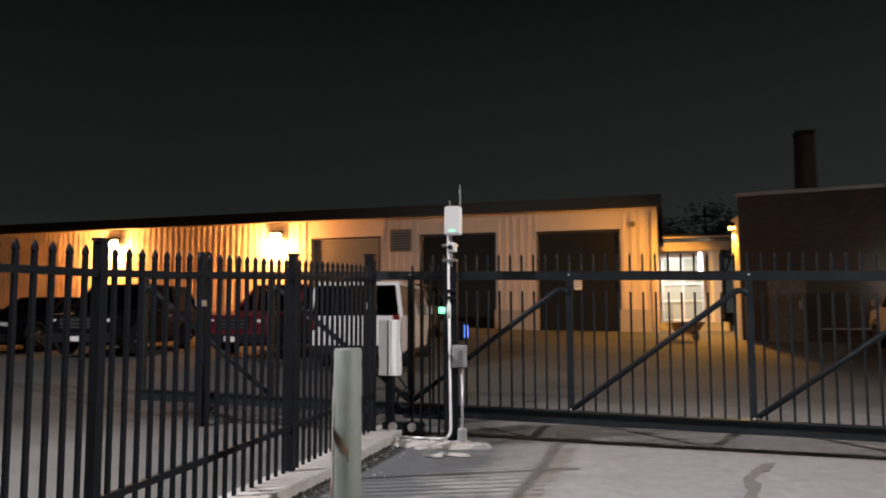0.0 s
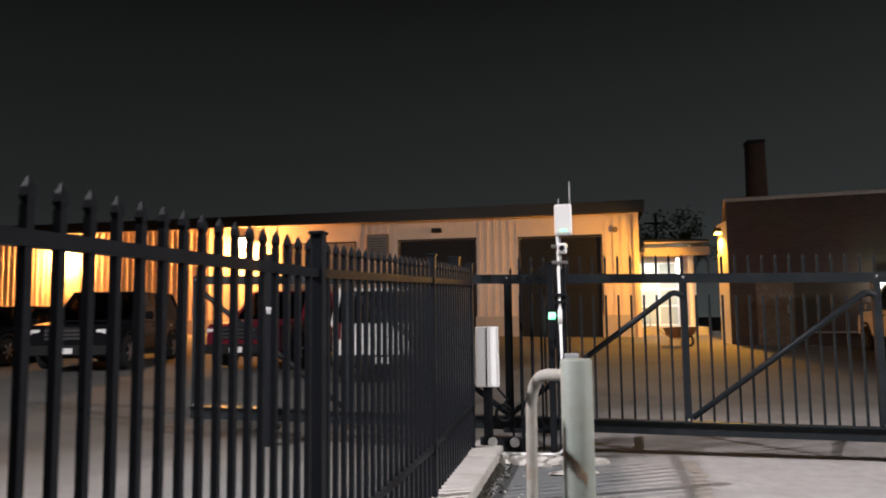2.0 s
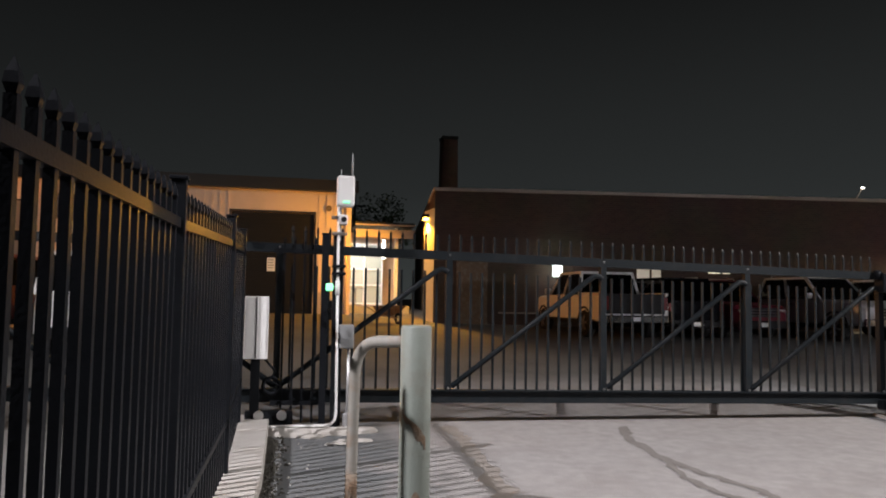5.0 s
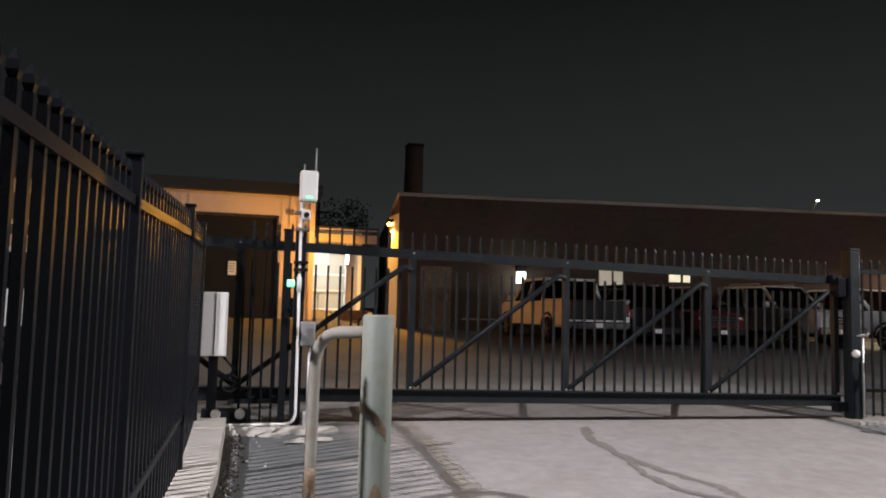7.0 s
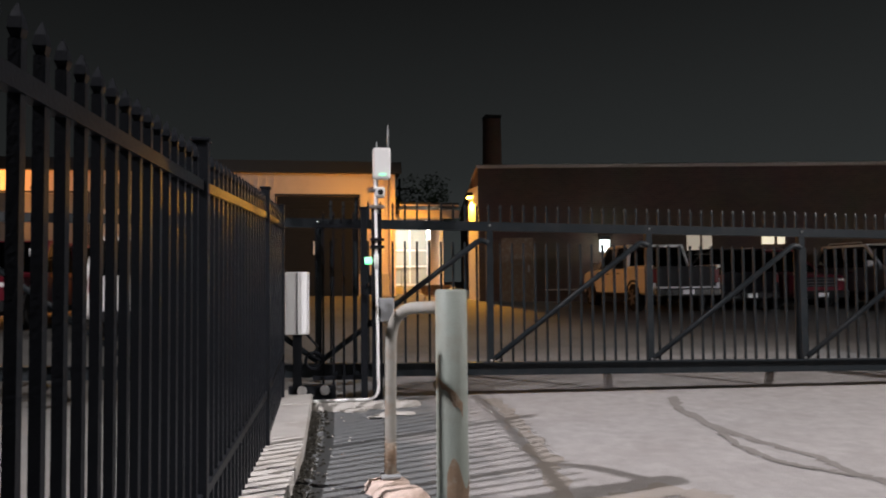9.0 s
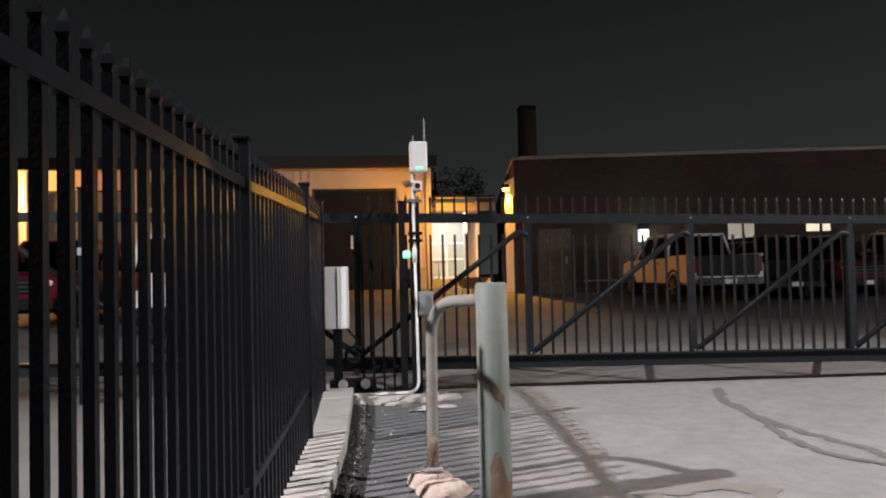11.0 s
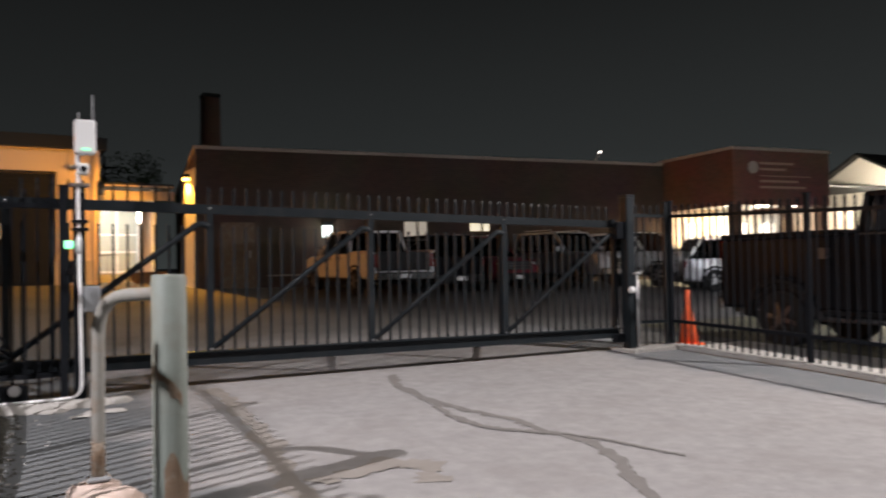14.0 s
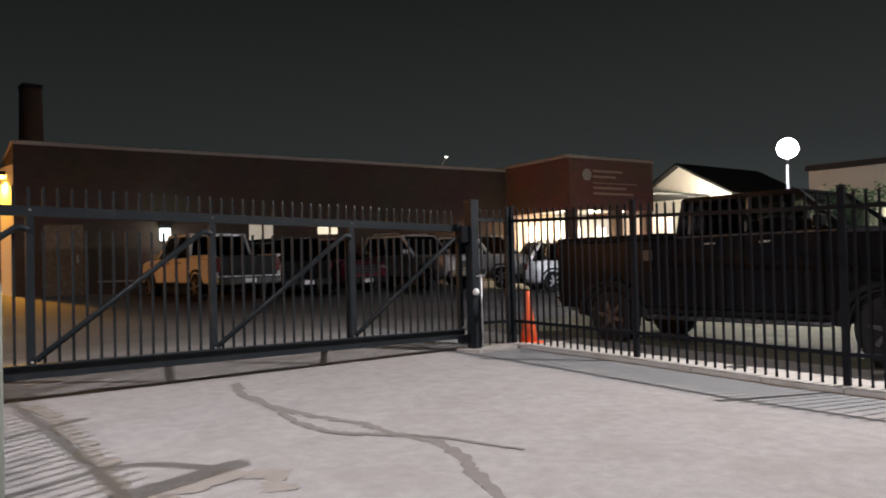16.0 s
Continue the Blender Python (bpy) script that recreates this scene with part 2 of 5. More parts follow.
def beam(bm, a, b, w, h, up=(0, 0, 1)):
    """A rectangular bar of width w and height h from a to b."""
    a, b = Vector(a), Vector(b)
    d = (b - a).normalized()
    side = d.cross(Vector(up)).normalized()
    top = side.cross(d).normalized()
    vs = []
    for p in (a, b):
        for sx, sz in ((-1, -1), (1, -1), (1, 1), (-1, 1)):
            vs.append(bm.verts.new(p + side * sx * w / 2 + top * sz * h / 2))
    bm.faces.new(vs[0:4])
    bm.faces.new(vs[4:8])
    for i in range(4):
        j = (i + 1) % 4
        bm.faces.new((vs[i], vs[j], vs[4 + j], vs[4 + i]))
    return bm


def tube(bm, pts, r, n=12):
    """A round bar along the points; r is one radius or one for each point."""
    pts = [Vector(p) for p in pts]
    rings = []
    ref = None
    for i, p in enumerate(pts):
        d = ((pts[min(i + 1, len(pts) - 1)] - pts[max(i - 1, 0)])).normalized()
        if ref is None:
            ref = d.orthogonal().normalized()
        ref = (ref - d * ref.dot(d)).normalized()
        s = d.cross(ref)
        rr = r[i] if isinstance(r, (list, tuple)) else r
        rings.append([bm.verts.new(p + (ref * math.cos(2 * math.pi * k / n) + s * math.sin(2 * math.pi * k / n)) * rr) for k in range(n)])
    for a, b in zip(rings, rings[1:]):
        for k in range(n):
            f = bm.faces.new((a[k], a[(k + 1) % n], b[(k + 1) % n], b[k]))
            f.smooth = True
    bm.faces.new(rings[0])
    bm.faces.new(rings[-1][::-1])
    return bm


def bend(a, corner, c, r, n=7):
    """Points of a pipe from a by a rounded corner to c."""
    a, o, c = Vector(a), Vector(corner), Vector(c)
    p, q = o + (a - o).normalized() * r, o + (c - o).normalized() * r
    pts = [a]
    for i in range(n):
        t = i / (n - 1)
        pts.append((1 - t) ** 2 * p + 2 * t * (1 - t) * o + t * t * q)
    return pts + [c]


def ring(bm, centre, axis, r, thick, n=24, m=8):
    """A torus for tyres and rings; axis is 'x' or 'y' or 'z'."""
    vs = []
    for i in range(n):
        a = 2 * math.pi * i / n
        row = []
        for j in range(m):
            b = 2 * math.pi * j / m
            rr = r + thick * math.cos(b)
            u, v, w = rr * math.cos(a), rr * math.sin(a), thick * math.sin(b)
            co = {"x": (w, u, v), "y": (u, w, v), "z": (u, v, w)}[axis]
            row.append(bm.verts.new(Vector(centre) + Vector(co)))
        vs.append(row)
    for i in range(n):
        for j in range(m):
            f = bm.faces.new((vs[i][j], vs[(i + 1) % n][j], vs[(i + 1) % n][(j + 1) % m], vs[i][(j + 1) % m]))
            f.smooth = True
    return bm


def gz(x, y):
    """Height of the ground: it falls to the gate's closing end and rises through the yard."""
    side = -0.009 * (max(-9.0, min(7.5, x)) - 5.6) - 0.022 * min(0.0, max(x, -12.0) + 3.5)
    return side + (0.033 * (max(y, 3.8) - 9.0) + 0.010 * min(0.0, max(y, -12.0) - 3.8) if y < 9.0 else 0.041 * min(24.0, y - 9.0))


# ---- ground ----


def sheet(name, xs, ys, material, lift=0.0):
    bm = bmesh.new()
    g = [[bm.verts.new((x, y, gz(x, y) + lift)) for x in xs] for y in ys]
    for j in range(len(ys) - 1):
        for i in range(len(xs) - 1):
            f = bm.faces.new((g[j][i], g[j][i + 1], g[j + 1][i + 1], g[j + 1][i]))
            f.smooth = True
    return part(name, bm, material)


XS = [-1500, -400, -120, -60, -40, -30, -20, -14, -12, -9, -5, -3.5, -2, 1, 4, 7.5, 11, 16, 24, 40, 60, 120, 400, 1500]
tagged(sheet("ground", XS, [-600, -120, -40, -20, -12, -6, -2, 2, 3.8, 6, 8.9, 9.0, 11, 14, 18, 22, 27, 33, 40, 70, 160, 500, 1500], M_YARD),
       "grey worn asphalt of the fenced yard and street", "ground", kind="structure")
tagged(sheet("driveway", [-2.72, -1, 1, 3, 5, 6.45], [-9, -4, 0, 2, 3.8, 6, 8.9, 9.0, 11, 13.2], M_DRIVE, 0.006),
       "pale worn asphalt driveway before the gate", "driveway", kind="structure")
tagged(sheet("pavement", [6.75, 7.5, 8.3], [-6, -2, 2, 3.8, 6, 8.4], M_KERB, 0.005),
       "pale concrete paving strip behind the fence", "pavement", kind="structure")
tagged(sheet("verge", [8.3, 10, 14, 18], [-6, -2, 2, 3.8, 6, 8.9, 9.0, 11], M_VERGE, 0.005),
       "olive worn turf under and past the parked truck", "verge", kind="structure")

# ---- sliding gate ----
GY = 8.6


def gate_z(x):
    return 0.428 - 0.018 * x


def spear(bm, x, y, z0, z1, w=0.025, axis="x"):
    """A square picket with a pressed spear tip."""
    h = w / 2
    box(bm, x - h, x + h, y - h, y + h, z0, z1 - 0.085)
    rows = ((z1 - 0.085, 0.70), (z1 - 0.062, 1.18), (z1 - 0.035, 0.95), (z1, 0.08))
    prev = None
    for z, k in rows:
        cur = [bm.verts.new((x + sx * h * k, y + sy * h * k, z)) for sx, sy in ((-1, -1), (1, -1), (1, 1), (-1, 1))]
        if prev:
            for i in range(4):
                bm.faces.new((prev[i], prev[(i + 1) % 4], cur[(i + 1) % 4], cur[i]))
        prev = cur
    bm.faces.new(prev)
    return bm


def shared(name, me, parent, m):
    ob = new(name, me)
    ob.parent = parent
    ob.matrix_local = m
    return ob


def mesh_of(name, bm, material):
    me = bpy.data.meshes.new(name)
    bmesh.ops.recalc_face_normals(bm, faces=bm.faces)
    bm.to_mesh(me)
    bm.free()
    me.materials.append(material)
    return me


def sliding_gate():
    g = thing("sliding_gate", pose(0, GY, 0), "closed charcoal steel cantilever sliding gate with spear-topped pickets", "gate")
    x0, x1 = -6.60, 5.56
    bays = [-6.56, -4.55, -2.57, -0.58, 1.41, 3.45, 5.52]
    part("bottom_beam", beam(bmesh.new(), (x0, 0, gate_z(x0) - 0.07), (x1, 0, gate_z(x1) - 0.07), 0.10, 0.14), M_GREY, g)
    part("bottom_flange", beam(bmesh.new(), (x0, -0.03, gate_z(x0) + 0.006), (x1, -0.03, gate_z(x1) + 0.006), 0.15, 0.012), M_GREY, g)
    part("top_rail", beam(bmesh.new(), (x0, 0, gate_z(x0) + 1.60), (x1, 0, gate_z(x1) + 1.60), 0.08, 0.105), M_GREY, g)
    for x in bays:
        part("upright", beam(bmesh.new(), (x, 0, gate_z(x) + 0.012), (x, 0, gate_z(x) + 1.548), 0.075, 0.075, (0, 1, 0)), M_GREY, g)
        bm = bmesh.new()
        bmesh.ops.create_uvsphere(bm, u_segments=8, v_segments=6, radius=0.016, matrix=pose(x, -0.05, gate_z(x) + 0.03))
        part("bolt", bm, M_STEEL, g)
        bm = bmesh.new()
        bmesh.ops.create_uvsphere(bm, u_segments=8, v_segments=6, radius=0.014, matrix=pose(x, -0.045, gate_z(x) + 1.61))
        part("bolt", bm, M_STEEL, g)
    for i, (a, b) in enumerate(zip(bays, bays[1:])):
        za, zb = gate_z(a), gate_z(b)
        if i < 2:
            pts = bend((a + 0.05, -0.035, za + 1.35), (a + 0.07, -0.035, za + 1.46), (b - 0.03, -0.035, zb + 0.05), 0.05)
        else:
            pts = bend((a + 0.04, -0.035, za + 0.05), (b - 0.10, -0.035, zb + 1.455), (b - 0.02, -0.035, zb + 1.40), 0.07)
        part("brace", tube(bmesh.new(), pts, 0.033, 10), M_GREY, g)
    upper = mesh_of("spear", spear(bmesh.new(), 0, 0, -0.12, 0.20), M_GREY)
    lower = mesh_of("picket", B(-0.0125, 0.0125, -0.0125, 0.0125, 0.0, 1.40), M_GREY)
    n = int((5.52 + 2.57) / 0.1414)
    for i in range(1, n):
        x = -2.57 + (5.52 + 2.57) * i / n
        z = gate_z(x)
        shared("picket", lower, g, pose(x, 0.03, z + 0.012))
        shared("spear", upper, g, pose(x, 0.0, z + 1.67))
    return g


sliding_gate()


def fence_run(label, pts, rail_z, low_z, top, step, foot=0.06, w=0.025, mat_=None, post_w=0.075, first=0, low_rise=0.0):
    """One run of picket fence through its posts: rails, pickets and posts are parts."""
    mm = mat_ or M_BLACK
    f = thing("fence", pose(0, 0, 0), label, "fence")
    pick = mesh_of("picket", spear(bmesh.new(), 0, 0, foot, top, w), mm)
    for (x, y) in pts[first:]:
        z = gz(x, y)
        p = part("post", box(bmesh.new(), x - post_w / 2, x + post_w / 2, y - post_w / 2, y + post_w / 2, z - 0.04, z + top + 0.03, 0.006), mm, f)
        part("post_cap", B(x - post_w / 2 - 0.008, x + post_w / 2 + 0.008, y - post_w / 2 - 0.008, y + post_w / 2 + 0.008, z + top + 0.03, z + top + 0.05, 0.005), mm, p)
    for a, b in zip(pts, pts[1:]):
        za, zb = gz(*a), gz(*b)
        for rz, rise in ((rail_z, 0.0), (low_z, low_rise)):
            ra, rb = [rise * max(0.0, p[1] - 2.5) for p in (a, b)]
            part("rail", beam(bmesh.new(), (*a, za + rz + ra), (*b, zb + rz + rb), 0.042, 0.05), mm, f)
        length = math.dist(a, b)
        n = max(1, round(length / step))
        for i in range(1, n):
            k = i / n
            x, y = a[0] + (b[0] - a[0]) * k, a[1] + (b[1] - a[1]) * k
            ang = math.degrees(math.atan2(b[1] - a[1], b[0] - a[0]))
            shared("picket", pick, f, pose(x, y, gz(x, y), 0, 0, ang))
    return f


LEFT = [(-3.48, -3.6), (-3.35, -1.15), (-3.215, 1.42), (-3.10, 3.77), (-2.98, 6.24), (-2.97, 8.30)]
RIGHT = [(6.64, 8.5), (6.66, 6.13), (6.47, 3.24), (6.3, 0.3), (6.1, -2.6)]
fence_run("black spear-topped steel picket fence along the drive", LEFT, 1.965, 0.44, 2.15, 0.13, w=0.029, low_rise=0.021)
fence_run("short black steel picket panel beside the gate", [(-2.63, 8.49), (-2.06, 8.49)], 1.98, 0.28, 2.15, 0.124, first=1)
fence_run("black spear-topped steel picket fence before the parked truck", RIGHT, 2.09, 0.42, 2.29, 0.135)
fence_run("short grey steel picket panel beside the gate post", [(5.82, 8.56), (6.55, 8.52)], 2.09, 0.42, 2.27, 0.135, mat_=M_GREY)


def brick_mat(name, c1, c2, mortar):
    m = bpy.data.materials.new(name)
    m.use_nodes = True
    nt = m.node_tree
    b = nt.nodes["Principled BSDF"]
    b.inputs["Roughness"].default_value = 0.9
    tc = nt.nodes.new("ShaderNodeTexCoord")
    sep = nt.nodes.new("ShaderNodeSeparateXYZ")
    add = nt.nodes.new("ShaderNodeMath")
    com = nt.nodes.new("ShaderNodeCombineXYZ")
    br = nt.nodes.new("ShaderNodeTexBrick")
    br.inputs["Scale"].default_value = 1.0
    br.inputs["Brick Width"].default_value, br.inputs["Row Height"].default_value = 0.215, 0.075
    br.inputs["Mortar Size"].default_value = 0.006
    br.inputs["Color1"].default_value, br.inputs["Color2"].default_value = (*c1, 1), (*c2, 1)
    br.inputs["Mortar"].default_value = (*mortar, 1)
    nt.links.new(tc.outputs["Object"], sep.inputs[0])
    nt.links.new(sep.outputs["X"], add.inputs[0])
    nt.links.new(sep.outputs["Y"], add.inputs[1])
    nt.links.new(add.outputs[0], com.inputs["X"])
    nt.links.new(sep.outputs["Z"], com.inputs["Y"])
    nt.links.new(com.outputs[0], br.inputs["Vector"])
    n = nt.nodes.new("ShaderNodeTexNoise")
    n.inputs["Scale"].default_value, n.inputs["Detail"].default_value = 0.6, 6
    nt.links.new(tc.outputs["Object"], n.inputs["Vector"])
    mx = nt.nodes.new("ShaderNodeMix")
    mx.data_type, mx.blend_type = "RGBA", "MULTIPLY"
    mx.inputs["Factor"].default_value = 0.6
    nt.links.new(br.outputs["Color"], mx.inputs["A"])
    nt.links.new(n.outputs["Color"], mx.inputs["B"])
    nt.links.new(mx.outputs["Result"], b.inputs["Base Color"])
    bp = nt.nodes.new("ShaderNodeBump")
    bp.inputs["Strength"].default_value, bp.inputs["Distance"].default_value = 0.6, 0.008
    nt.links.new(br.outputs["Fac"], bp.inputs["Height"])
    bp.invert = True
    nt.links.new(bp.outputs[0], b.inputs["Normal"])
    return m


M_BRICKWALL = brick_mat("brown_brick_wall", (0.115, 0.066, 0.046), (0.085, 0.05, 0.036), (0.13, 0.10, 0.08))

# lighter, redder copy of the brick, for the lamplight on the wing
M_LITBRICK = brick_mat("red_brown_lit_brick", (0.26, 0.105, 0.075), (0.19, 0.085, 0.06), (0.2, 0.15, 0.12))
M_CHIMNEY = brick_mat("red_brown_chimney_brick", (0.34, 0.18, 0.13), (0.27, 0.14, 0.10), (0.3, 0.25, 0.2))
M_GLASSW = mat("lit_pale_glazing", (0.45, 0.48, 0.45), 0.2, 0, 0.05, 2, 20, 0)
M_SIDING = mat("pale_siding", (0.62, 0.58, 0.50), 0.7, 0, 0.06, 1, 20, 0.05)
G_WINDOW = glow("lit_window_pane", (1.0, 0.95, 0.88), 2.2)
G_LANTERN = glow("lantern_glass", (0.85, 1.0, 0.98), 1.6)
M_SIGN = mat("dull_sign_metal", (0.42, 0.27, 0.21), 0.7, 0.1, 0.1, 4, 40, 0.05)
G_PANEL = glow("dim_blind_pane", (1.0, 0.82, 0.56), 0.22)
G_DIM = glow("dim_window_pane", (1.0, 0.88, 0.6), 0.8)

# ---- warehouse ----
WY = 29.0


def warehouse():
    w = thing("warehouse", pose(0, WY, 0), "long tan metal-sided warehouse with a dark eave and three roller doors", "warehouse")
    zb, zt, xl, xr = 0.55, 5.75, -48.0, 0.12
    doors = [(-14.16, -11.05, 4.79, M_SHUTG), (-9.15, -6.06, 4.79, M_SHUT), (-4.28, -1.16, 4.75, M_SHUT)]
    spans, x = [], xl
    for a, b, z, m in doors:
        spans.append((x, a))
        x = b
    spans.append((x, xr))
    for a, b in spans:
        part("wall", B(a, b, 0, 0.2, zb, zt), M_WALL, w)
        bm = bmesh.new()
        k = a + 0.15
        while k < b - 0.1:
            box(bm, k, k + 0.07, -0.030, -0.002, 1.75, zt - 0.05)
            k += 0.30
        part("siding_ribs", bm, M_WALL, w)
        part("base_course", B(a + 0.003, b - 0.003, -0.07, -0.003, zb, 1.72, 0.01), M_COPING, w, "weathered masonry base course")
    for a, b, z, m in doors:
        part("wall", B(a, b, 0, 0.2, z, zt), M_WALL, w)
        d = part("roller_door", B(a + 0.01, b - 0.01, 0.08, 0.14, zb, z - 0.01), m, w)
        bm = bmesh.new()
        k = zb
        while k < z - 0.1:
            box(bm, a + 0.02, b - 0.02, 0.06, 0.079, k, k + 0.05)
            k += 0.16
        part("slats", bm, m, d)
        for s in (a - 0.06, b + 0.005):
            part("jamb", B(s, s + 0.055, -0.035, 0.07, zb, z), M_DARKROOF, w)
        part("lintel", B(a - 0.06, b + 0.06, -0.035, -0.001, z, z + 0.07), M_DARKROOF, w)
    part("side_wall", B(xr, xr + 0.15, 0.0, 16, zb, zt), M_WALL, w)
    part("back_wall", B(xl, xr, 15.8, 16, zb, zt), M_WALL, w)
    bm = bmesh.new()
    prof = [(-0.55, 5.58), (-0.55, 6.02), (8.0, 6.9), (16.4, 6.0), (16.4, 5.7), (0.0, 5.62)]
    lo = [bm.verts.new((xl - 0.4, y, z)) for y, z in prof]
    hi = [bm.verts.new((xr + 0.35, y, z)) for y, z in prof]
    bm.faces.new(lo)
    bm.faces.new(hi[::-1])
    for i in range(len(prof)):
        j = (i + 1) % len(prof)
        bm.faces.new((lo[i], lo[j], hi[j], hi[i]))
    part("roof", bm, M_DARKROOF, w, "dark metal roof and deep fascia")
    part("downspout", tube(bmesh.new(), [(xr - 0.05, -0.06, 5.5), (xr - 0.05, -0.06, 0.9)], 0.05, 8), M_WALL, w)
    v = part("vent", B(-10.49, -9.63, -0.05, -0.002, 4.24, 5.06), M_SHUTG, w, "brown louvred wall vent")
    for a, b, c, d in ((-10.53, -9.59, 5.06, 5.11), (-10.53, -9.59, 4.19, 4.24), (-10.53, -10.49, 4.24, 5.06), (-9.63, -9.59, 4.24, 5.06)):
        part("frame", B(a, b, -0.10, -0.03, c, d), M_RUST, v)
    for i in range(7):
        z = 4.30 + i * 0.105
        part("louvre", beam(bmesh.new(), (-10.44, -0.065, z), (-9.68, -0.065, z), 0.05, 0.03), M_DARKROOF, v)
    part("alarm_bell", tube(bmesh.new(), [(-0.62, -0.12, 4.98), (-0.62, -0.002, 4.98)], 0.11, 14), M_RUST, w, "red alarm bell")
    part("unlit_wall_pack", B(-7.8, -7.4, -0.18, -0.002, 5.1, 5.28, 0.03), M_BLKPLASTIC, w)
    return w


warehouse()


def wall_pack(x, y, z, glowm, s=1.0):
    t = thing("wall_pack_lamp", pose(x, y, z), "lit sodium wall pack lamp fixed to a wall", "wall lamp", "wall pack lamps")
    part("housing", B(-0.27 * s, 0.27 * s, 0.02, 0.16, -0.06, 0.28 * s, 0.02), M_BLKPLASTIC, t)
    # lens widened so that it also stands for the lamp's glare
    part("lens", B(-0.24 * s, 0.24 * s, -0.13, 0.02, -0.26 * s, 0.14 * s, 0.05), glowm, t)


wall_pack(-15.84, WY - 0.19, 4.98, G_SODIUM)
wall_pack(-24.45, WY - 0.19, 4.98, G_SODIUM)

# ---- link porch between the buildings ----


def porch():
    p = thing("porch", pose(0, 0, 0), "low lit porch with white-framed glazing between the buildings", "porch")
    part("slab", B(0.3, 2.8, 30.0, 36, 0.6, 1.22), M_KERB, p)
    part("back_wall", B(0.3, 2.8, 33.0, 33.2, 1.2, 4.42), M_WALL, p)
    part("roof", B(0.5, 2.9, 29.6, 36, 4.42, 4.58), M_DARKROOF, p)
    part("fascia", B(0.5, 2.9, 29.5, 29.6, 3.95, 4.28), M_WALL, p)
    part("upper_rail", B(0.5, 2.9, 29.52, 29.58, 4.44, 4.50), M_WALL, p)
    gl = part("glazing", B(0.40, 2.0, 32.6, 32.64, 1.25, 3.9), M_GLASSW, p, "pale lit glazing")
    for z in (1.25, 2.05, 2.75, 3.85):
        part("bar", B(0.38, 2.05, 32.52, 32.6, z, z + 0.07), M_WHITE, gl)
    for x in (0.38, 1.2, 1.98):
        part("mullion", B(x, x + 0.07, 32.5, 32.59, 1.22, 3.92), M_WHITE, gl)
    part("tube_lamp", tube(bmesh.new(), [(1.9, 31.3, 3.2), (1.9, 31.3, 4.0)], 0.06, 10), G_WHITE, p, "upright white lamp")
    part("column", B(2.2, 2.32, 30.2, 30.32, 1.2, 4.42), M_WHITE, p)
    return p


porch()

# ---- brick building ----


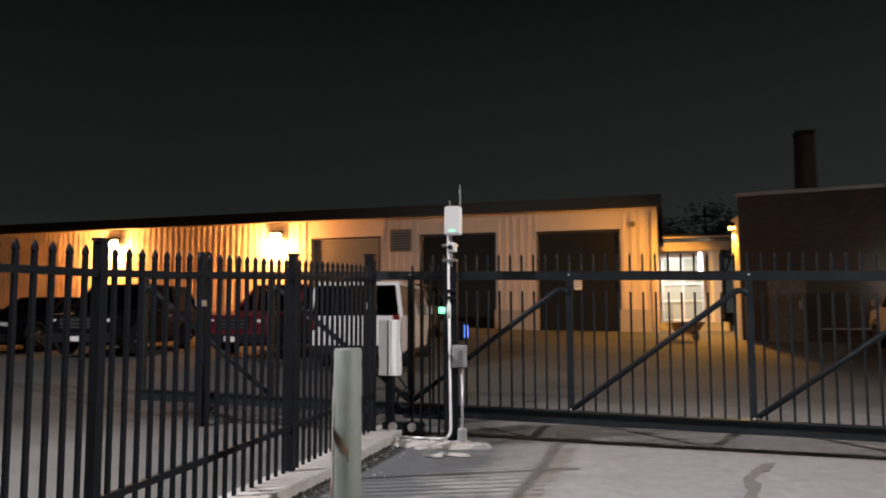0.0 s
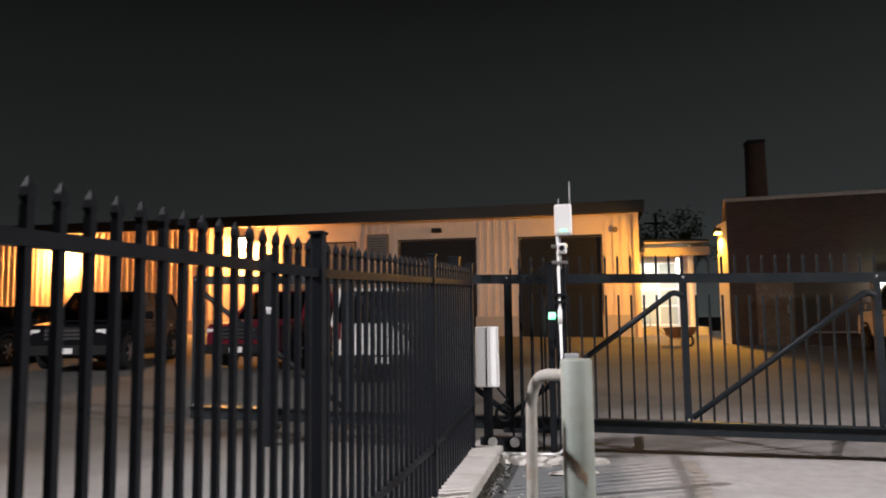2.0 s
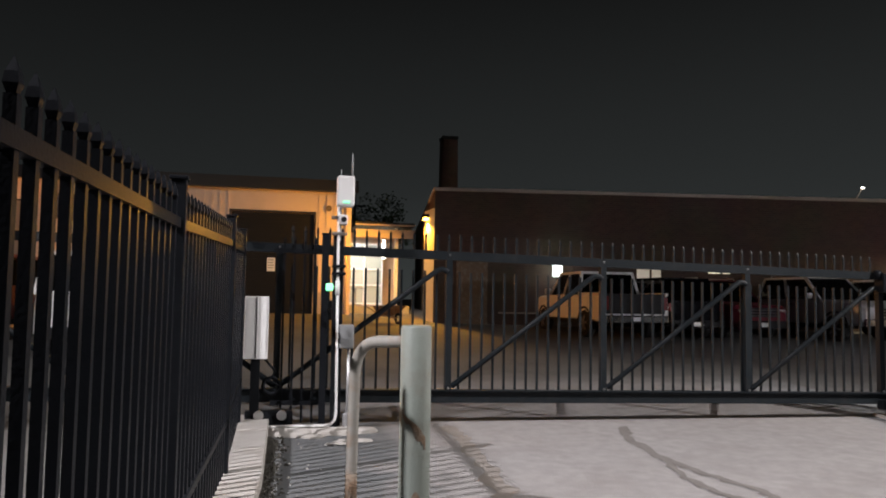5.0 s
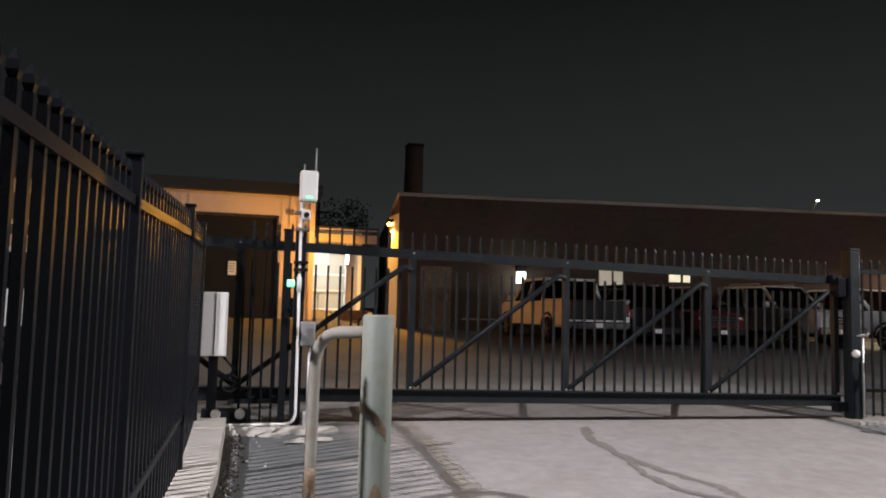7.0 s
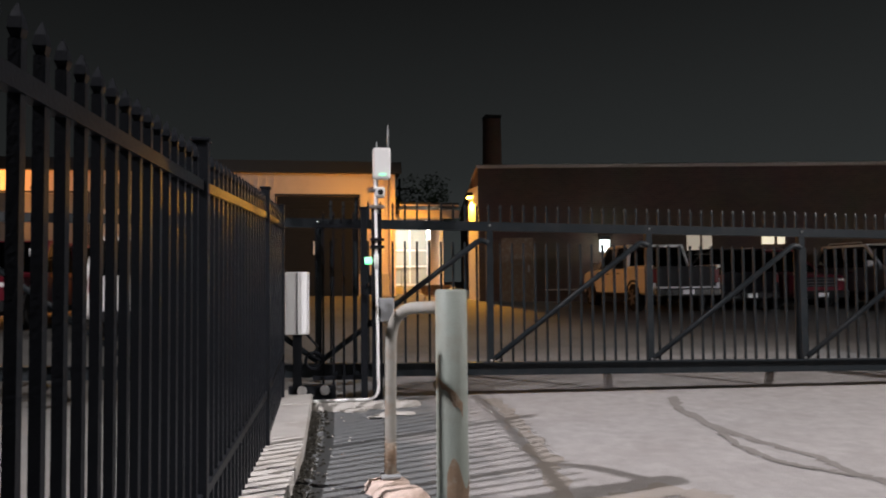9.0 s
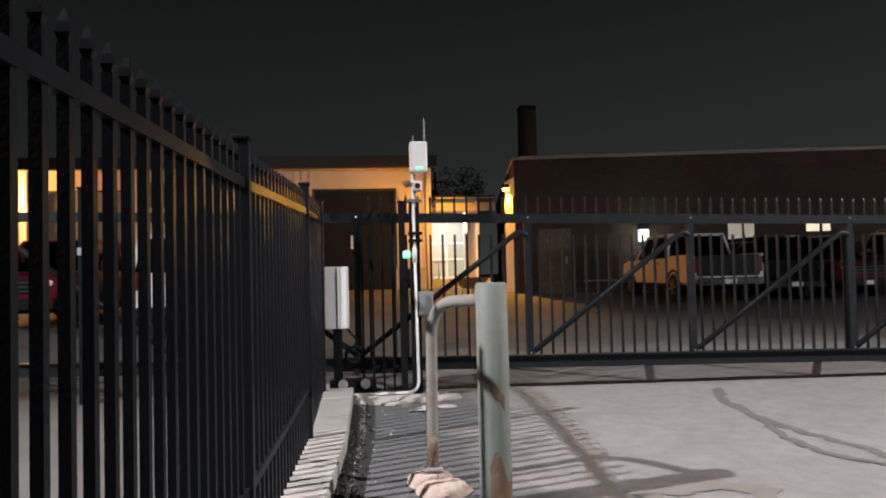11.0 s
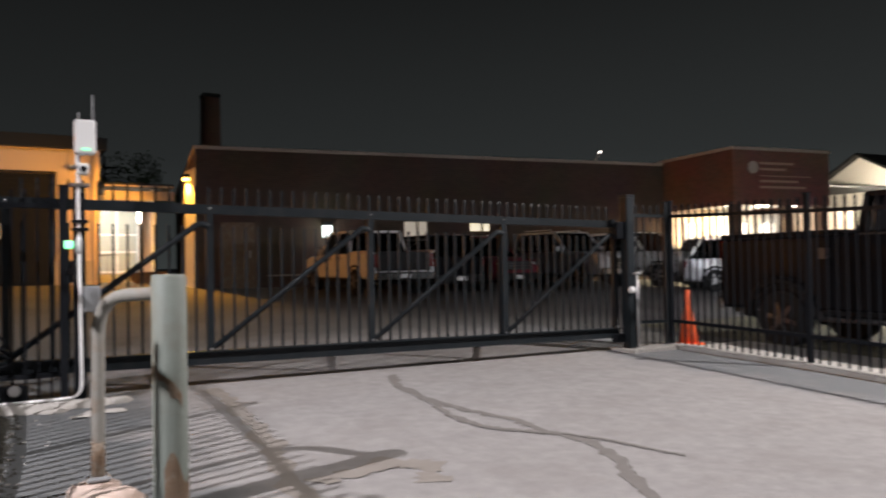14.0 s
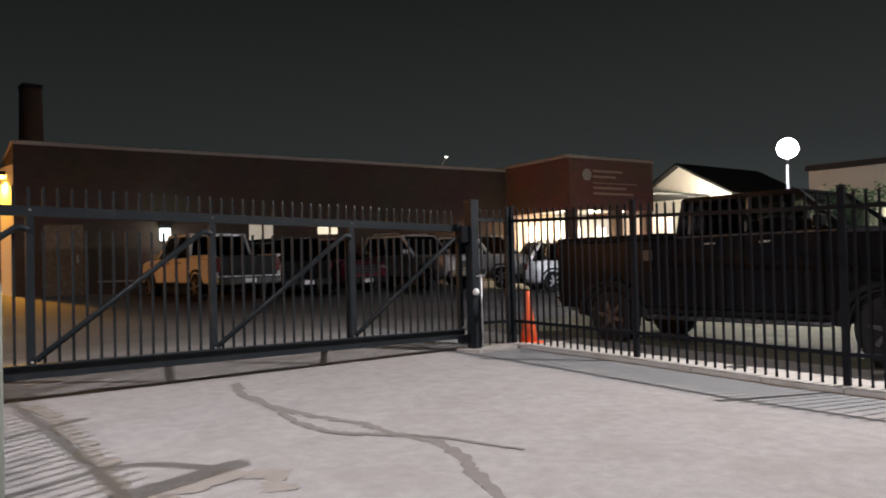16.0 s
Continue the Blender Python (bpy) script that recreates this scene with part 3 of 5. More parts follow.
def brick_building():
    """Local axes: x along the front wall, y into the building."""
    b = thing("brick_building", pose(2.85, 25.5, 0, 0, 0, -8.5), "low brown brick building with pale coping and porch wing", "building")
    zt, wx, wy, wz = 5.36, 19.0, -4.1, 5.48
    part("front_wall", B(0, wx, 0, 0.3, 0.0, zt), M_BRICKWALL, b)
    part("end_wall", B(0, 0.3, 0.3, 18, 0.0, zt), M_BRICKWALL, b)
    bm = bmesh.new()
    plan = ((-0.003, 0.03), (-0.29, 1.3), (-0.003, 1.3))
    lo, hi = [[bm.verts.new((px, py, z)) for px, py in plan] for z in (0.2, 4.75)]
    bm.faces.new(lo)
    bm.faces.new(hi[::-1])
    for k in range(3):
        bm.faces.new((lo[k], lo[(k + 1) % 3], hi[(k + 1) % 3], hi[k]))
    part("corner_pier", bm, M_SIDING, b, "pale rendered pier splayed at the corner")
    part("roof", B(0.3, 34, 0.3, 18, 4.7, 4.8), M_DARKROOF, b)
    part("coping", B(-0.05, wx, -0.05, 0.35, zt, zt + 0.12, 0.02), M_COPING, b)
    part("coping", B(-0.05, 0.35, 0.35, 18, zt, zt + 0.12, 0.02), M_COPING, b)
    # wing: a deep brick fascia over an open porch
    wx1 = 23.9
    part("wing_fascia", B(wx, wx + 0.3, wy + 0.3, 0.3, 3.40, wz), M_LITBRICK, b)
    part("wing_fascia", B(wx, wx1, wy, wy + 0.3, 3.40, wz), M_LITBRICK, b)
    part("wing_fascia", B(wx1 - 0.3, wx1, wy + 0.3, 4, 3.40, wz), M_LITBRICK, b)
    part("soffit", B(wx + 0.3, wx1 - 0.3, wy + 0.3, 0.3, 3.5, 3.6), M_WHITE, b)
    part("wing_roof", B(wx + 0.3, wx1 - 0.3, wy + 0.3, 4, 4.9, 5.0), M_DARKROOF, b)
    part("coping", B(wx - 0.05, wx1 + 0.05, wy - 0.05, wy + 0.35, wz, wz + 0.12, 0.02), M_COPING, b)
    part("coping", B(wx - 0.05, wx + 0.35, wy + 0.35, 0.35, wz, wz + 0.12, 0.02), M_COPING, b)
    for x in (wx + 0.05, 21.6, wx1 - 0.45):
        part("column", B(x, x + 0.4, wy + 0.05, wy + 0.4, 0.2, 3.42), M_BRICKWALL, b)
    part("porch_wall", B(wx + 0.3, wx1 + 6, -0.2, -0.02, 0.2, 3.55), M_WALL, b)
    part("pale_wall_panel", B(21.7, 25.4, -0.29, -0.203, 0.3, 3.45), M_WHITE, b, "white panelled porch wall")
    for x, wd in ((19.95, 0.55), (22.5, 0.75), (24.1, 0.75)):
        w = part("lit_window", B(x, x + wd, -0.36, -0.293, 1.5, 2.9), G_WINDOW, b, "brightly lit window")
        for k in (0.0, wd / 2 - 0.025, wd - 0.05):
            part("mullion", B(x + k, x + k + 0.05, -0.40, -0.362, 1.48, 2.92), M_COPING, w)
    for x in (19.9, 21.4, 22.9):
        part("downlight", B(x, x + 0.5, wy + 1.2, wy + 1.5, 3.44, 3.495), G_WHITE, b, "lit soffit downlight")
    # plain bars and a disc where the lettering is
    part("emblem", tube(bmesh.new(), [(wx + 0.95, wy - 0.05, 4.82), (wx + 0.95, wy - 0.004, 4.82)], 0.24, 24), M_COPING, b)
    for i, l in enumerate((1.7, 1.3, 2.6, 1.9, 2.3)):
        z = 4.95 - i * 0.23
        part("sign_bar", B(wx + 1.3, wx + 1.3 + l, wy - 0.03, wy - 0.004, z, z + (0.03 if i == 2 else 0.085)), M_SIGN, b)
    # front wall details
    part("wall_plate", B(2.3, 6.0, -0.06, -0.003, 1.05, 1.10), M_COPING, b)
    d = part("service_door", B(0.8, 1.9, -0.06, -0.003, 0.5, 2.9), M_RUST, b, "brown steel service door")
    part("handle", B(1.7, 1.76, -0.1, -0.061, 1.7, 1.95), M_STEEL, d)
    for x, wd in ((9.95, 0.42), (10.5, 0.24)):
        part("small_window", B(x, x + wd, -0.05, -0.003, 2.60, 2.92), G_DIM, b, "small lit window")
    for x, wd in ((7.3, 0.45), (7.85, 0.32)):
        part("blind_window", B(x, x + wd, -0.06, -0.003, 2.05, 2.95), G_PANEL, b, "window with a faintly lit blind")
    ln = part("wall_lantern", B(4.2, 4.56, -0.28, -0.02, 2.80, 2.93, 0.02), M_BLKPLASTIC, b)
    part("lens", B(4.22, 4.54, -0.26, -0.04, 2.38, 2.795, 0.02), G_LANTERN, ln, "lit white lantern glass")
    bx = part("rooftop_unit", B(16.6, 19.2, 4, 5, 4.8, 5.78, 0.03), M_DARKROOF, b)
    part("mast", tube(bmesh.new(), [(18.3, 4.5, 5.7), (18.88, 4.5, 6.62)], 0.03, 8), M_COPING, bx)
    part("mast_lamp", B(18.84, 18.93, 4.45, 4.54, 6.60, 6.66, 0.01), G_WHITE, bx, "small lit lamp on the roof mast")
    return b


brick_building()


def corner_lamp():
    t = thing("corner_lamp", pose(2.79, 26.34, 4.30, 0, 0, -98.5 + 12.7), "lit amber wall lamp on a pale pier of the building", "wall lamp")
    part("bracket", B(-0.10, 0.10, 0.0, 0.06, 0.0, 0.30, 0.02), M_BLKPLASTIC, t)
    part("hood", B(-0.15, 0.15, -0.20, 0.0, 0.17, 0.30, 0.03), M_BLKPLASTIC, t)
    part("lens", B(-0.13, 0.13, -0.17, -0.003, 0.08, 0.168, 0.02), G_AMBER, t)


corner_lamp()


def chimney():
    c = thing("chimney", pose(9.25, 51, 1.0), "tall square dark brick chimney behind the roof", "chimney")
    bm = bmesh.new()
    tube(bm, [(0, 0, -1), (0, 0, 11.85)], [0.95, 0.75], 4)
    part("shaft", bm, M_CHIMNEY, c)
    part("cap", B(-0.57, 0.57, -0.57, 0.57, 11.8, 12.05, 0.03), M_DARKROOF, c)


chimney()


def house():
    h = thing("house", pose(36.3, 22.7, 0.6), "small pale gabled house with a dark shingle roof", "house")
    bm = bmesh.new()
    w, l, e, r = 3.2, 8.0, 4.2, 6.0
    front = [bm.verts.new(p) for p in ((-w, 0, 0), (w, 0, 0), (w, 0, e), (0, 0, r), (-w, 0, e))]
    back = [bm.verts.new((v.co.x, l, v.co.z)) for v in front]
    bm.faces.new(front)
    bm.faces.new(back[::-1])
    for i in (0, 1, 4):
        j = (i + 1) % 5
        bm.faces.new((front[i], front[j], back[j], back[i]))
    part("wall", bm, M_SIDING, h)
    for s in (-1, 1):
        part("roof", beam(bmesh.new(), (s * (w + 0.3) / 2, -0.4, (e + r) / 2 + 0.02), (s * (w + 0.3) / 2, l + 0.3, (e + r) / 2 + 0.02), math.hypot(w + 0.3, r - e) + 0.15, 0.12,
                                  (s * (r - e), 0, w)), M_DARKROOF, h)
    win = part("window", B(0.2, 1.5, -0.06, -0.003, 1.4, 3.5), G_WINDOW, h)
    part("frame", B(0.82, 0.88, -0.1, -0.061, 1.4, 3.5), M_WHITE, win)
    h.rotation_euler = (0, 0, radians(-95))


house()


def side_building():
    s = thing("side_building", pose(31.0, 7.2, 0.0), "pale flat-walled building behind the lamp", "building")
    part("wall", B(0, 0.3, -14, 6.2, 0, 4.95), M_SIDING, s)
    part("wall", B(0.3, 12, 5.9, 6.2, 0, 4.95), M_SIDING, s)
    part("roof_edge", B(-0.15, 12, -14, 6.3, 4.95, 5.2), M_DARKROOF, s)
    for y in (-3.2, -0.4, 2.4):
        w = part("window", B(-0.05, -0.003, y, y + 1.9, 1.5, 3.3), G_DIM, s, "dimly lit window")
        for k in (0.0, 0.92, 1.84):
            part("mullion", B(-0.09, -0.052, y + k, y + k + 0.06, 1.45, 3.35), M_WHITE, w)


side_building()


def flood_lamp():
    f = thing("flood_lamp", pose(15.1, 7.5, gz(15.1, 7.5)), "lit white flood lamp on a slim steel pole", "street lamp")
    part("pole", tube(bmesh.new(), [(0.3, 0.15, 0), (0.3, 0.15, 3.6)], [0.04, 0.028], 12), M_BLKPLASTIC, f)
    part("arm", tube(bmesh.new(), [(0.3, 0.15, 3.6), (0.05, 0.02, 3.82)], 0.03, 8), M_BLKPLASTIC, f)
    # glowing sphere is oversized, its rim drawn in place of bloom
    bm = bmesh.new()
    bmesh.ops.create_uvsphere(bm, u_segments=20, v_segments=12, radius=0.23, matrix=pose(0, 0, 3.93))
    part("lens", bm, G_FLOOD, f)


flood_lamp()

# ---- things at the gate ----


def gate_post():
    t = thing("gate_post", pose(5.69, 8.47, gz(5.69, 8.47)), "square charcoal steel gate post with a capped top", "gate post")
    part("shaft", B(-0.08, 0.08, -0.08, 0.08, -0.05, 2.36, 0.008), M_GREY, t)
    part("cap", B(-0.09, 0.09, -0.09, 0.09, 2.36, 2.395, 0.008), M_GREY, t)
    k = part("receiver", B(-0.24, -0.082, -0.03, 0.12, 1.72, 1.98, 0.01), M_BLACK, t)
    part("roller", tube(bmesh.new(), [(-0.26, 0.05, 1.90), (-0.26, 0.05, 2.02)], 0.045, 12), M_BLACK, k)
    part("receiver", B(-0.26, -0.082, 0.0, 0.12, 0.14, 0.27, 0.01), M_BLACK, t)
    bm = bmesh.new()
    bmesh.ops.create_uvsphere(bm, u_segments=16, v_segments=10, radius=0.055, matrix=pose(-0.05, -0.12, 0.94))
    part("push_knob", bm, M_WHITE, t, "round white sensor knob")
    part("latch_chain", tube(bmesh.new(), [(0.0, -0.09, 1.18), (0.1, -0.1, 1.2), (0.2, -0.06, 1.17), (0.28, 0.0, 1.22)], 0.014, 8), M_STEEL, t)
    part("conduit", tube(bmesh.new(), [(0.13, -0.05, 0.0), (0.13, -0.05, 1.18)], 0.022, 10), M_CONDUIT, t)


gate_post()


def tail_post(x, y):
    t = thing("roller_post", pose(x, y, gz(x, y)), "square black steel post guiding the gate's tail", "gate post", "roller posts")
    part("shaft", B(-0.06, 0.06, -0.06, 0.06, -0.05, 2.28, 0.006), M_BLACK, t)
    part("cap", B(-0.07, 0.07, -0.07, 0.07, 2.28, 2.31, 0.006), M_BLACK, t)
    part("clamp", B(-0.068, 0.068, -0.068, 0.068, 1.58, 1.66, 0.004), M_STEEL, t, "bright steel band")
    part("roller", tube(bmesh.new(), [(0.0, 0.09, 0.2), (0.0, 0.24, 0.2)], 0.05, 12), M_BLACK, t)


tail_post(-5.45, 8.36)
tail_post(-3.25, 8.90)


def reader_pole():
    x, y = -1.97, 8.20
    z = gz(x, y) + 0.06
    t = thing("reader_pole", pose(x, y, z), "black post carrying a white reader box, conduits and a lit keypad", "access post")
    part("post", B(-0.015, 0.095, 0.02, 0.13, -0.05, 2.12, 0.006), M_BLACK, t)
    part("conduit", tube(bmesh.new(), bend((0.02, -0.05, 2.42), (0.045, -0.05, 0.03), (-0.85, -0.05, 0.03), 0.14, 10), 0.016, 10), M_WHITE, t, "white plastic conduit")
    part("mast", tube(bmesh.new(), [(0.04, 0.0, 2.05), (0.04, -0.01, 2.2), (0.03, -0.02, 2.6)], [0.020, 0.020, 0.022], 12), M_GREYBOX, t)
    part("coupling", tube(bmesh.new(), [(0.028, -0.05, 1.44), (0.028, -0.05, 1.60)], 0.025, 12), M_WHITE, t)
    bx = part("reader_box", B(-0.005, 0.185, -0.14, 0.0, 2.42, 2.76, 0.022), M_WHITE, t, "white weatherproof reader box")
    part("antenna", tube(bmesh.new(), [(0.165, -0.03, 2.75), (0.165, -0.03, 3.03)], [0.012, 0.007], 8), M_GREYBOX, bx)
    part("antenna", tube(bmesh.new(), [(0.04, -0.03, 2.75), (0.04, -0.03, 2.84)], [0.008, 0.006], 8), M_GREYBOX, bx)
    part("indicator", B(0.06, 0.13, -0.148, -0.141, 2.455, 2.475), G_GREEN, bx, "green indicator light")
    for i, (zz, w) in enumerate(((2.30, 0.09), (2.12, 0.085), (1.76, 0.075), (1.68, 0.075))):
        part("clamp", B(-w + 0.04, w + 0.04, -0.09, 0.015, zz - 0.016, zz + 0.016, 0.006), M_STEEL if zz > 2 else M_BLACK, t)
    cb = part("camera_bracket", B(0.02, 0.12, -0.12, 0.01, 2.22, 2.33, 0.015), M_WHITE, t)
    part("lens", tube(bmesh.new(), [(0.07, -0.16, 2.27), (0.07, -0.122, 2.27)], 0.03, 12), M_GLASS, cb)
    g = part("status_lamp", B(-0.10, -0.02, -0.07, -0.03, 1.49, 1.57, 0.012), G_GREEN, t, "green status lamp")
    part("arm", tube(bmesh.new(), [(-0.03, -0.05, 1.53), (0.02, -0.05, 1.53)], 0.008, 6), M_STEEL, g)
    k = part("keypad", B(-0.08, 0.03, 0.60, 0.83, 1.15, 1.38, 0.012), M_BLKPLASTIC, t, "keypad with a lit blue screen")
    part("screen", B(0.0305, 0.036, 0.62, 0.81, 1.19, 1.34), G_BLUE, k)
    part("bracket", B(-0.04, 0.0, 0.13, 0.60, 1.25, 1.29), M_BLACK, k)
    j = part("junction_box", B(0.06, 0.22, -0.07, 0.06, 0.86, 1.12, 0.01), M_GREYBOX, t)
    part("lid", B(0.07, 0.21, -0.08, -0.071, 0.87, 1.11, 0.004), M_GREYBOX, j)
    part("conduit", tube(bmesh.new(), [(0.17, 0.0, 0.86), (0.17, 0.0, 0.0)], 0.016, 8), M_CONDUIT, t)
    part("base_elbow", B(0.12, 0.22, -0.05, 0.05, 0.0, 0.16, 0.02), M_CONDUIT, t)


reader_pole()


def gate_operator():
    x, y = -2.80, 8.46
    t = thing("gate_operator", pose(x, y, gz(x, y) + 0.03), "white steel gate operator cabinet on a black stand", "gate operator")
    part("cabinet", B(-0.13, 0.13, -0.07, 0.09, 0.74, 1.43, 0.012), M_WHITE, t)
    part("door_seam", B(-0.005, 0.005, -0.076, -0.0705, 0.75, 1.42), M_BLACK, t, "dark seam between the doors")
    part("stand", B(-0.05, 0.05, -0.03, 0.05, -0.03, 0.74), M_BLACK, t)
    bm = bmesh.new()
    ring(bm, (0.18, 0.02, 0.44), "y", 0.09, 0.02)
    part("drive_wheel", bm, M_BLACK, t)
    part("cable", tube(bmesh.new(), [(0.1, 0.0, 0.74), (0.22, -0.02, 0.6), (0.15, 0.0, 0.5), (0.3, 0.02, 0.42)], 0.014, 8), M_BLACK, t)
    part("roller_carriage", B(-0.1, 0.42, -0.02, 0.12, 0.0, 0.17, 0.01), M_BLACK, t)
    part("roller", tube(bmesh.new(), [(0.05, -0.05, 0.12), (0.05, 0.0, 0.12)], 0.055, 12), M_STEEL, t)
    part("roller", tube(bmesh.new(), [(0.30, -0.05, 0.12), (0.30, 0.0, 0.12)], 0.055, 12), M_STEEL, t)


gate_operator()


def bollard():
    x, y = -1.71, 4.70
    t = thing("bollard", pose(x, y, gz(x, y)), "grey-green painted steel bollard streaked with rust", "bollard")
    part("pipe", tube(bmesh.new(), [(0, 0, -0.05), (0, 0, 0.22), (0, 0, 0.78), (0, 0, 1.405), (0, 0, 1.42)], [0.102, 0.102, 0.101, 0.101, 0.092], 28), M_BOLL, t)
    bm = bmesh.new()
    # a slanting rust streak hugging the front of the pipe
    for i in range(11):
        a = radians(-150 + 9 * i)
        top, low = 0.91 - 0.018 * i - 0.03 * abs(i - 7) * 0.2, 0.85 - 0.022 * i - 0.02 * math.sin(i * 1.3)
        vs = [bm.verts.new((0.1045 * math.cos(a), 0.1045 * math.sin(a), z)) for z in (low, top)]
        if i:
            bm.faces.new((prev[0], vs[0], vs[1], prev[1]))
        prev = vs
    part("rust_streak", bm, M_RUST, t, "slanting rust streak")
    bm = bmesh.new()
    for i in range(13):
        a = radians(-120 + 8 * i)
        top = 0.28 + 0.10 * math.sin(i * 0.5)
        vs = [bm.verts.new((0.1048 * math.cos(a), 0.1048 * math.sin(a), z)) for z in (0.0, top)]
        if i:
            bm.faces.new((prev[0], vs[0], vs[1], prev[1]))
        prev = vs
    part("rust_patch", bm, M_RUST, t, "rusted foot")


bollard()


def lump(name, x, y, rx, ry, h, seed, material, parent):
    """A rough poured collar round a pipe."""
    rnd = random.Random(seed)
    bm = bmesh.new()
    n = 16
    rings = []
    for k, hh in ((1.0, 0.0), (0.92, 0.55), (0.70, 1.0), (0.30, 1.02)):
        rings.append([bm.verts.new((x + rx * k * (1 + rnd.uniform(-0.12, 0.12)) * math.cos(2 * math.pi * i / n),
                                    y + ry * k * (1 + rnd.uniform(-0.12, 0.12)) * math.sin(2 * math.pi * i / n), h * hh + rnd.uniform(-0.008, 0.008))) for i in range(n)])
    for a, b in zip(rings, rings[1:]):
        for i in range(n):
            bm.faces.new((a[i], a[(i + 1) % n], b[(i + 1) % n], b[i])).smooth = True
    bm.faces.new(rings[-1])
    return part(name, bm, material, parent, "crumbling pinkish concrete collar")


M_COLLAR = mat("pink_concrete", (0.58, 0.46, 0.40), 0.95, 0, 0.3, 14, 80, 0.9, (0.36, 0.25, 0.18), 0.6, 9)


def pipe_hoop():
    z = gz(-2.0, 5.1)
    t = thing("guard_pipe", pose(-2.02, 5.06, z), "bent grey pipe tied to the bollard, rusted at its foot", "guard pipe")
    for (px, py, top, end) in ((-0.035, 0.20, 1.27, (0.28, -0.27)),):
        pts = bend((px, py, 0.0), (px + 0.01, py, top), (end[0], end[1], top + 0.02), 0.27, 12)
        pts.insert(1, Vector((px, py, 0.30)))
        p = part("pipe", tube(bmesh.new(), pts, 0.041, 14), M_PIPE, t)
        part("rust_foot", tube(bmesh.new(), [(px, py, 0.05), (px, py, 0.26), (px + 0.001, py, 0.34)], [0.043, 0.0425, 0.0415], 14), M_RUST, p)
        part("base_plate", B(px - 0.07, px + 0.07, py - 0.07, py + 0.07, 0.095, 0.125, 0.012), M_GREYBOX, p, "steel base plate")
    lump("collar", -0.06, 0.20, 0.17, 0.15, 0.085, 3, M_COLLAR, t)
    lump("collar", 0.02, -0.02, 0.19, 0.15, 0.075, 5, M_COLLAR, t)


pipe_hoop()


def kerb_piece(name, pts, w, h, material, label, z0=0.0):
    """Kerb stones, laid end to end along a line, each one a part."""
    t = thing(name, pose(0, 0, 0), label, "kerb", kind="structure")
    for a, b in zip(pts, pts[1:]):
        n = max(1, round(math.dist(a, b) / 0.9))
        for i in range(n):
            k0, k1 = i / n, (i + 1) / n - 0.008 / math.dist(a, b)
            p, q = [(a[0] + (b[0] - a[0]) * k, a[1] + (b[1] - a[1]) * k) for k in (k0, k1)]
            dz = random.uniform(-0.006, 0.006)
            bm = beam(bmesh.new(), (*p, gz(*p) + z0 + dz), (*q, gz(*q) + z0 + dz), w, h)
            bmesh.ops.bevel(bm, geom=list(bm.edges), offset=0.012, segments=1, affect="EDGES")
            part("kerb_stone", bm, material, t)
    return t


kerb_piece("kerb_left", [(-3.30, -3.4), (-3.13, 2.0), (-2.98, 4.6), (-2.88, 6.2), (-2.84, 8.75)], 0.42, 0.22, M_KERB, "pale concrete kerb under the fence")
kerb_piece("kerb_right", [(6.0, -2.6), (6.40, 3.2), (6.60, 6.1), (6.60, 8.2)], 0.30, 0.14, M_KERB, "pale concrete kerb under the fence")
def concrete_pad():
    """A thin crumbled pad of overlapping slabs at the reader pole."""
    t = thing("concrete_pad", pose(-2.08, 8.12, gz(-2.08, 8.12)), "pale crumbling concrete pad at the reader pole", "concrete pad", kind="structure")
    for k, (x, y, rx, ry, h) in enumerate(((-0.32, 0.05, 0.30, 0.22, 0.075), (0.10, 0.08, 0.36, 0.19, 0.07), (0.46, 0.10, 0.16, 0.14, 0.05),
                                           (-0.12, -0.16, 0.15, 0.06, 0.03), (0.30, -0.42, 0.20, 0.05, 0.022), (0.12, -0.55, 0.12, 0.04, 0.018))):
        lump("slab", x, y, rx, ry, h, 20 + k, M_KERB, t)
    return t


concrete_pad()


def gutter_debris():
    """Grit and crumbs swept in along the foot of the kerb."""
    rnd = random.Random(41)
    for name, material, count, size, label in (("gutter_grit", M_GRIT, 1500, 0.020, "dark grit and leaf litter along the kerb"),
                                               ("gutter_crumbs", M_KERB, 90, 0.012, "pale concrete crumbs along the kerb")):
        verts, faces = [], []
        for _ in range(count):
            y = rnd.uniform(2.6, 8.0)
            x = -2.70 + 0.033 * (y - 6.2) + abs(rnd.gauss(0, 0.075 if material is M_GRIT else 0.22))
            r = size * rnd.uniform(0.4, 1.5)
            z = gz(x, y) + 0.006
            n = len(verts)
            a0 = rnd.uniform(0, 6.28)
            verts += [(x + r * math.cos(a0 + 2.1 * k), y + r * math.sin(a0 + 2.1 * k), z) for k in range(3)] + [(x, y, z + r * rnd.uniform(0.5, 1.0))]
            faces += [(n, n + 1, n + 3), (n + 1, n + 2, n + 3), (n + 2, n, n + 3)]
        me = bpy.data.meshes.new(name)
        me.from_pydata(verts, [], faces)
        me.materials.append(material)
        tagged(new(name, me), label, "debris", kind="stuff")


M_GRIT = mat("gutter_grit", (0.045, 0.042, 0.034), 0.95, 0, 0.4, 12, 90, 0.5)
gutter_debris()
M_MOSS = mat("grimy_kerb_face", (0.11, 0.115, 0.095), 0.95, 0, 0.5, 9, 90, 0.8, (0.03, 0.03, 0.026), 0.8, 6)


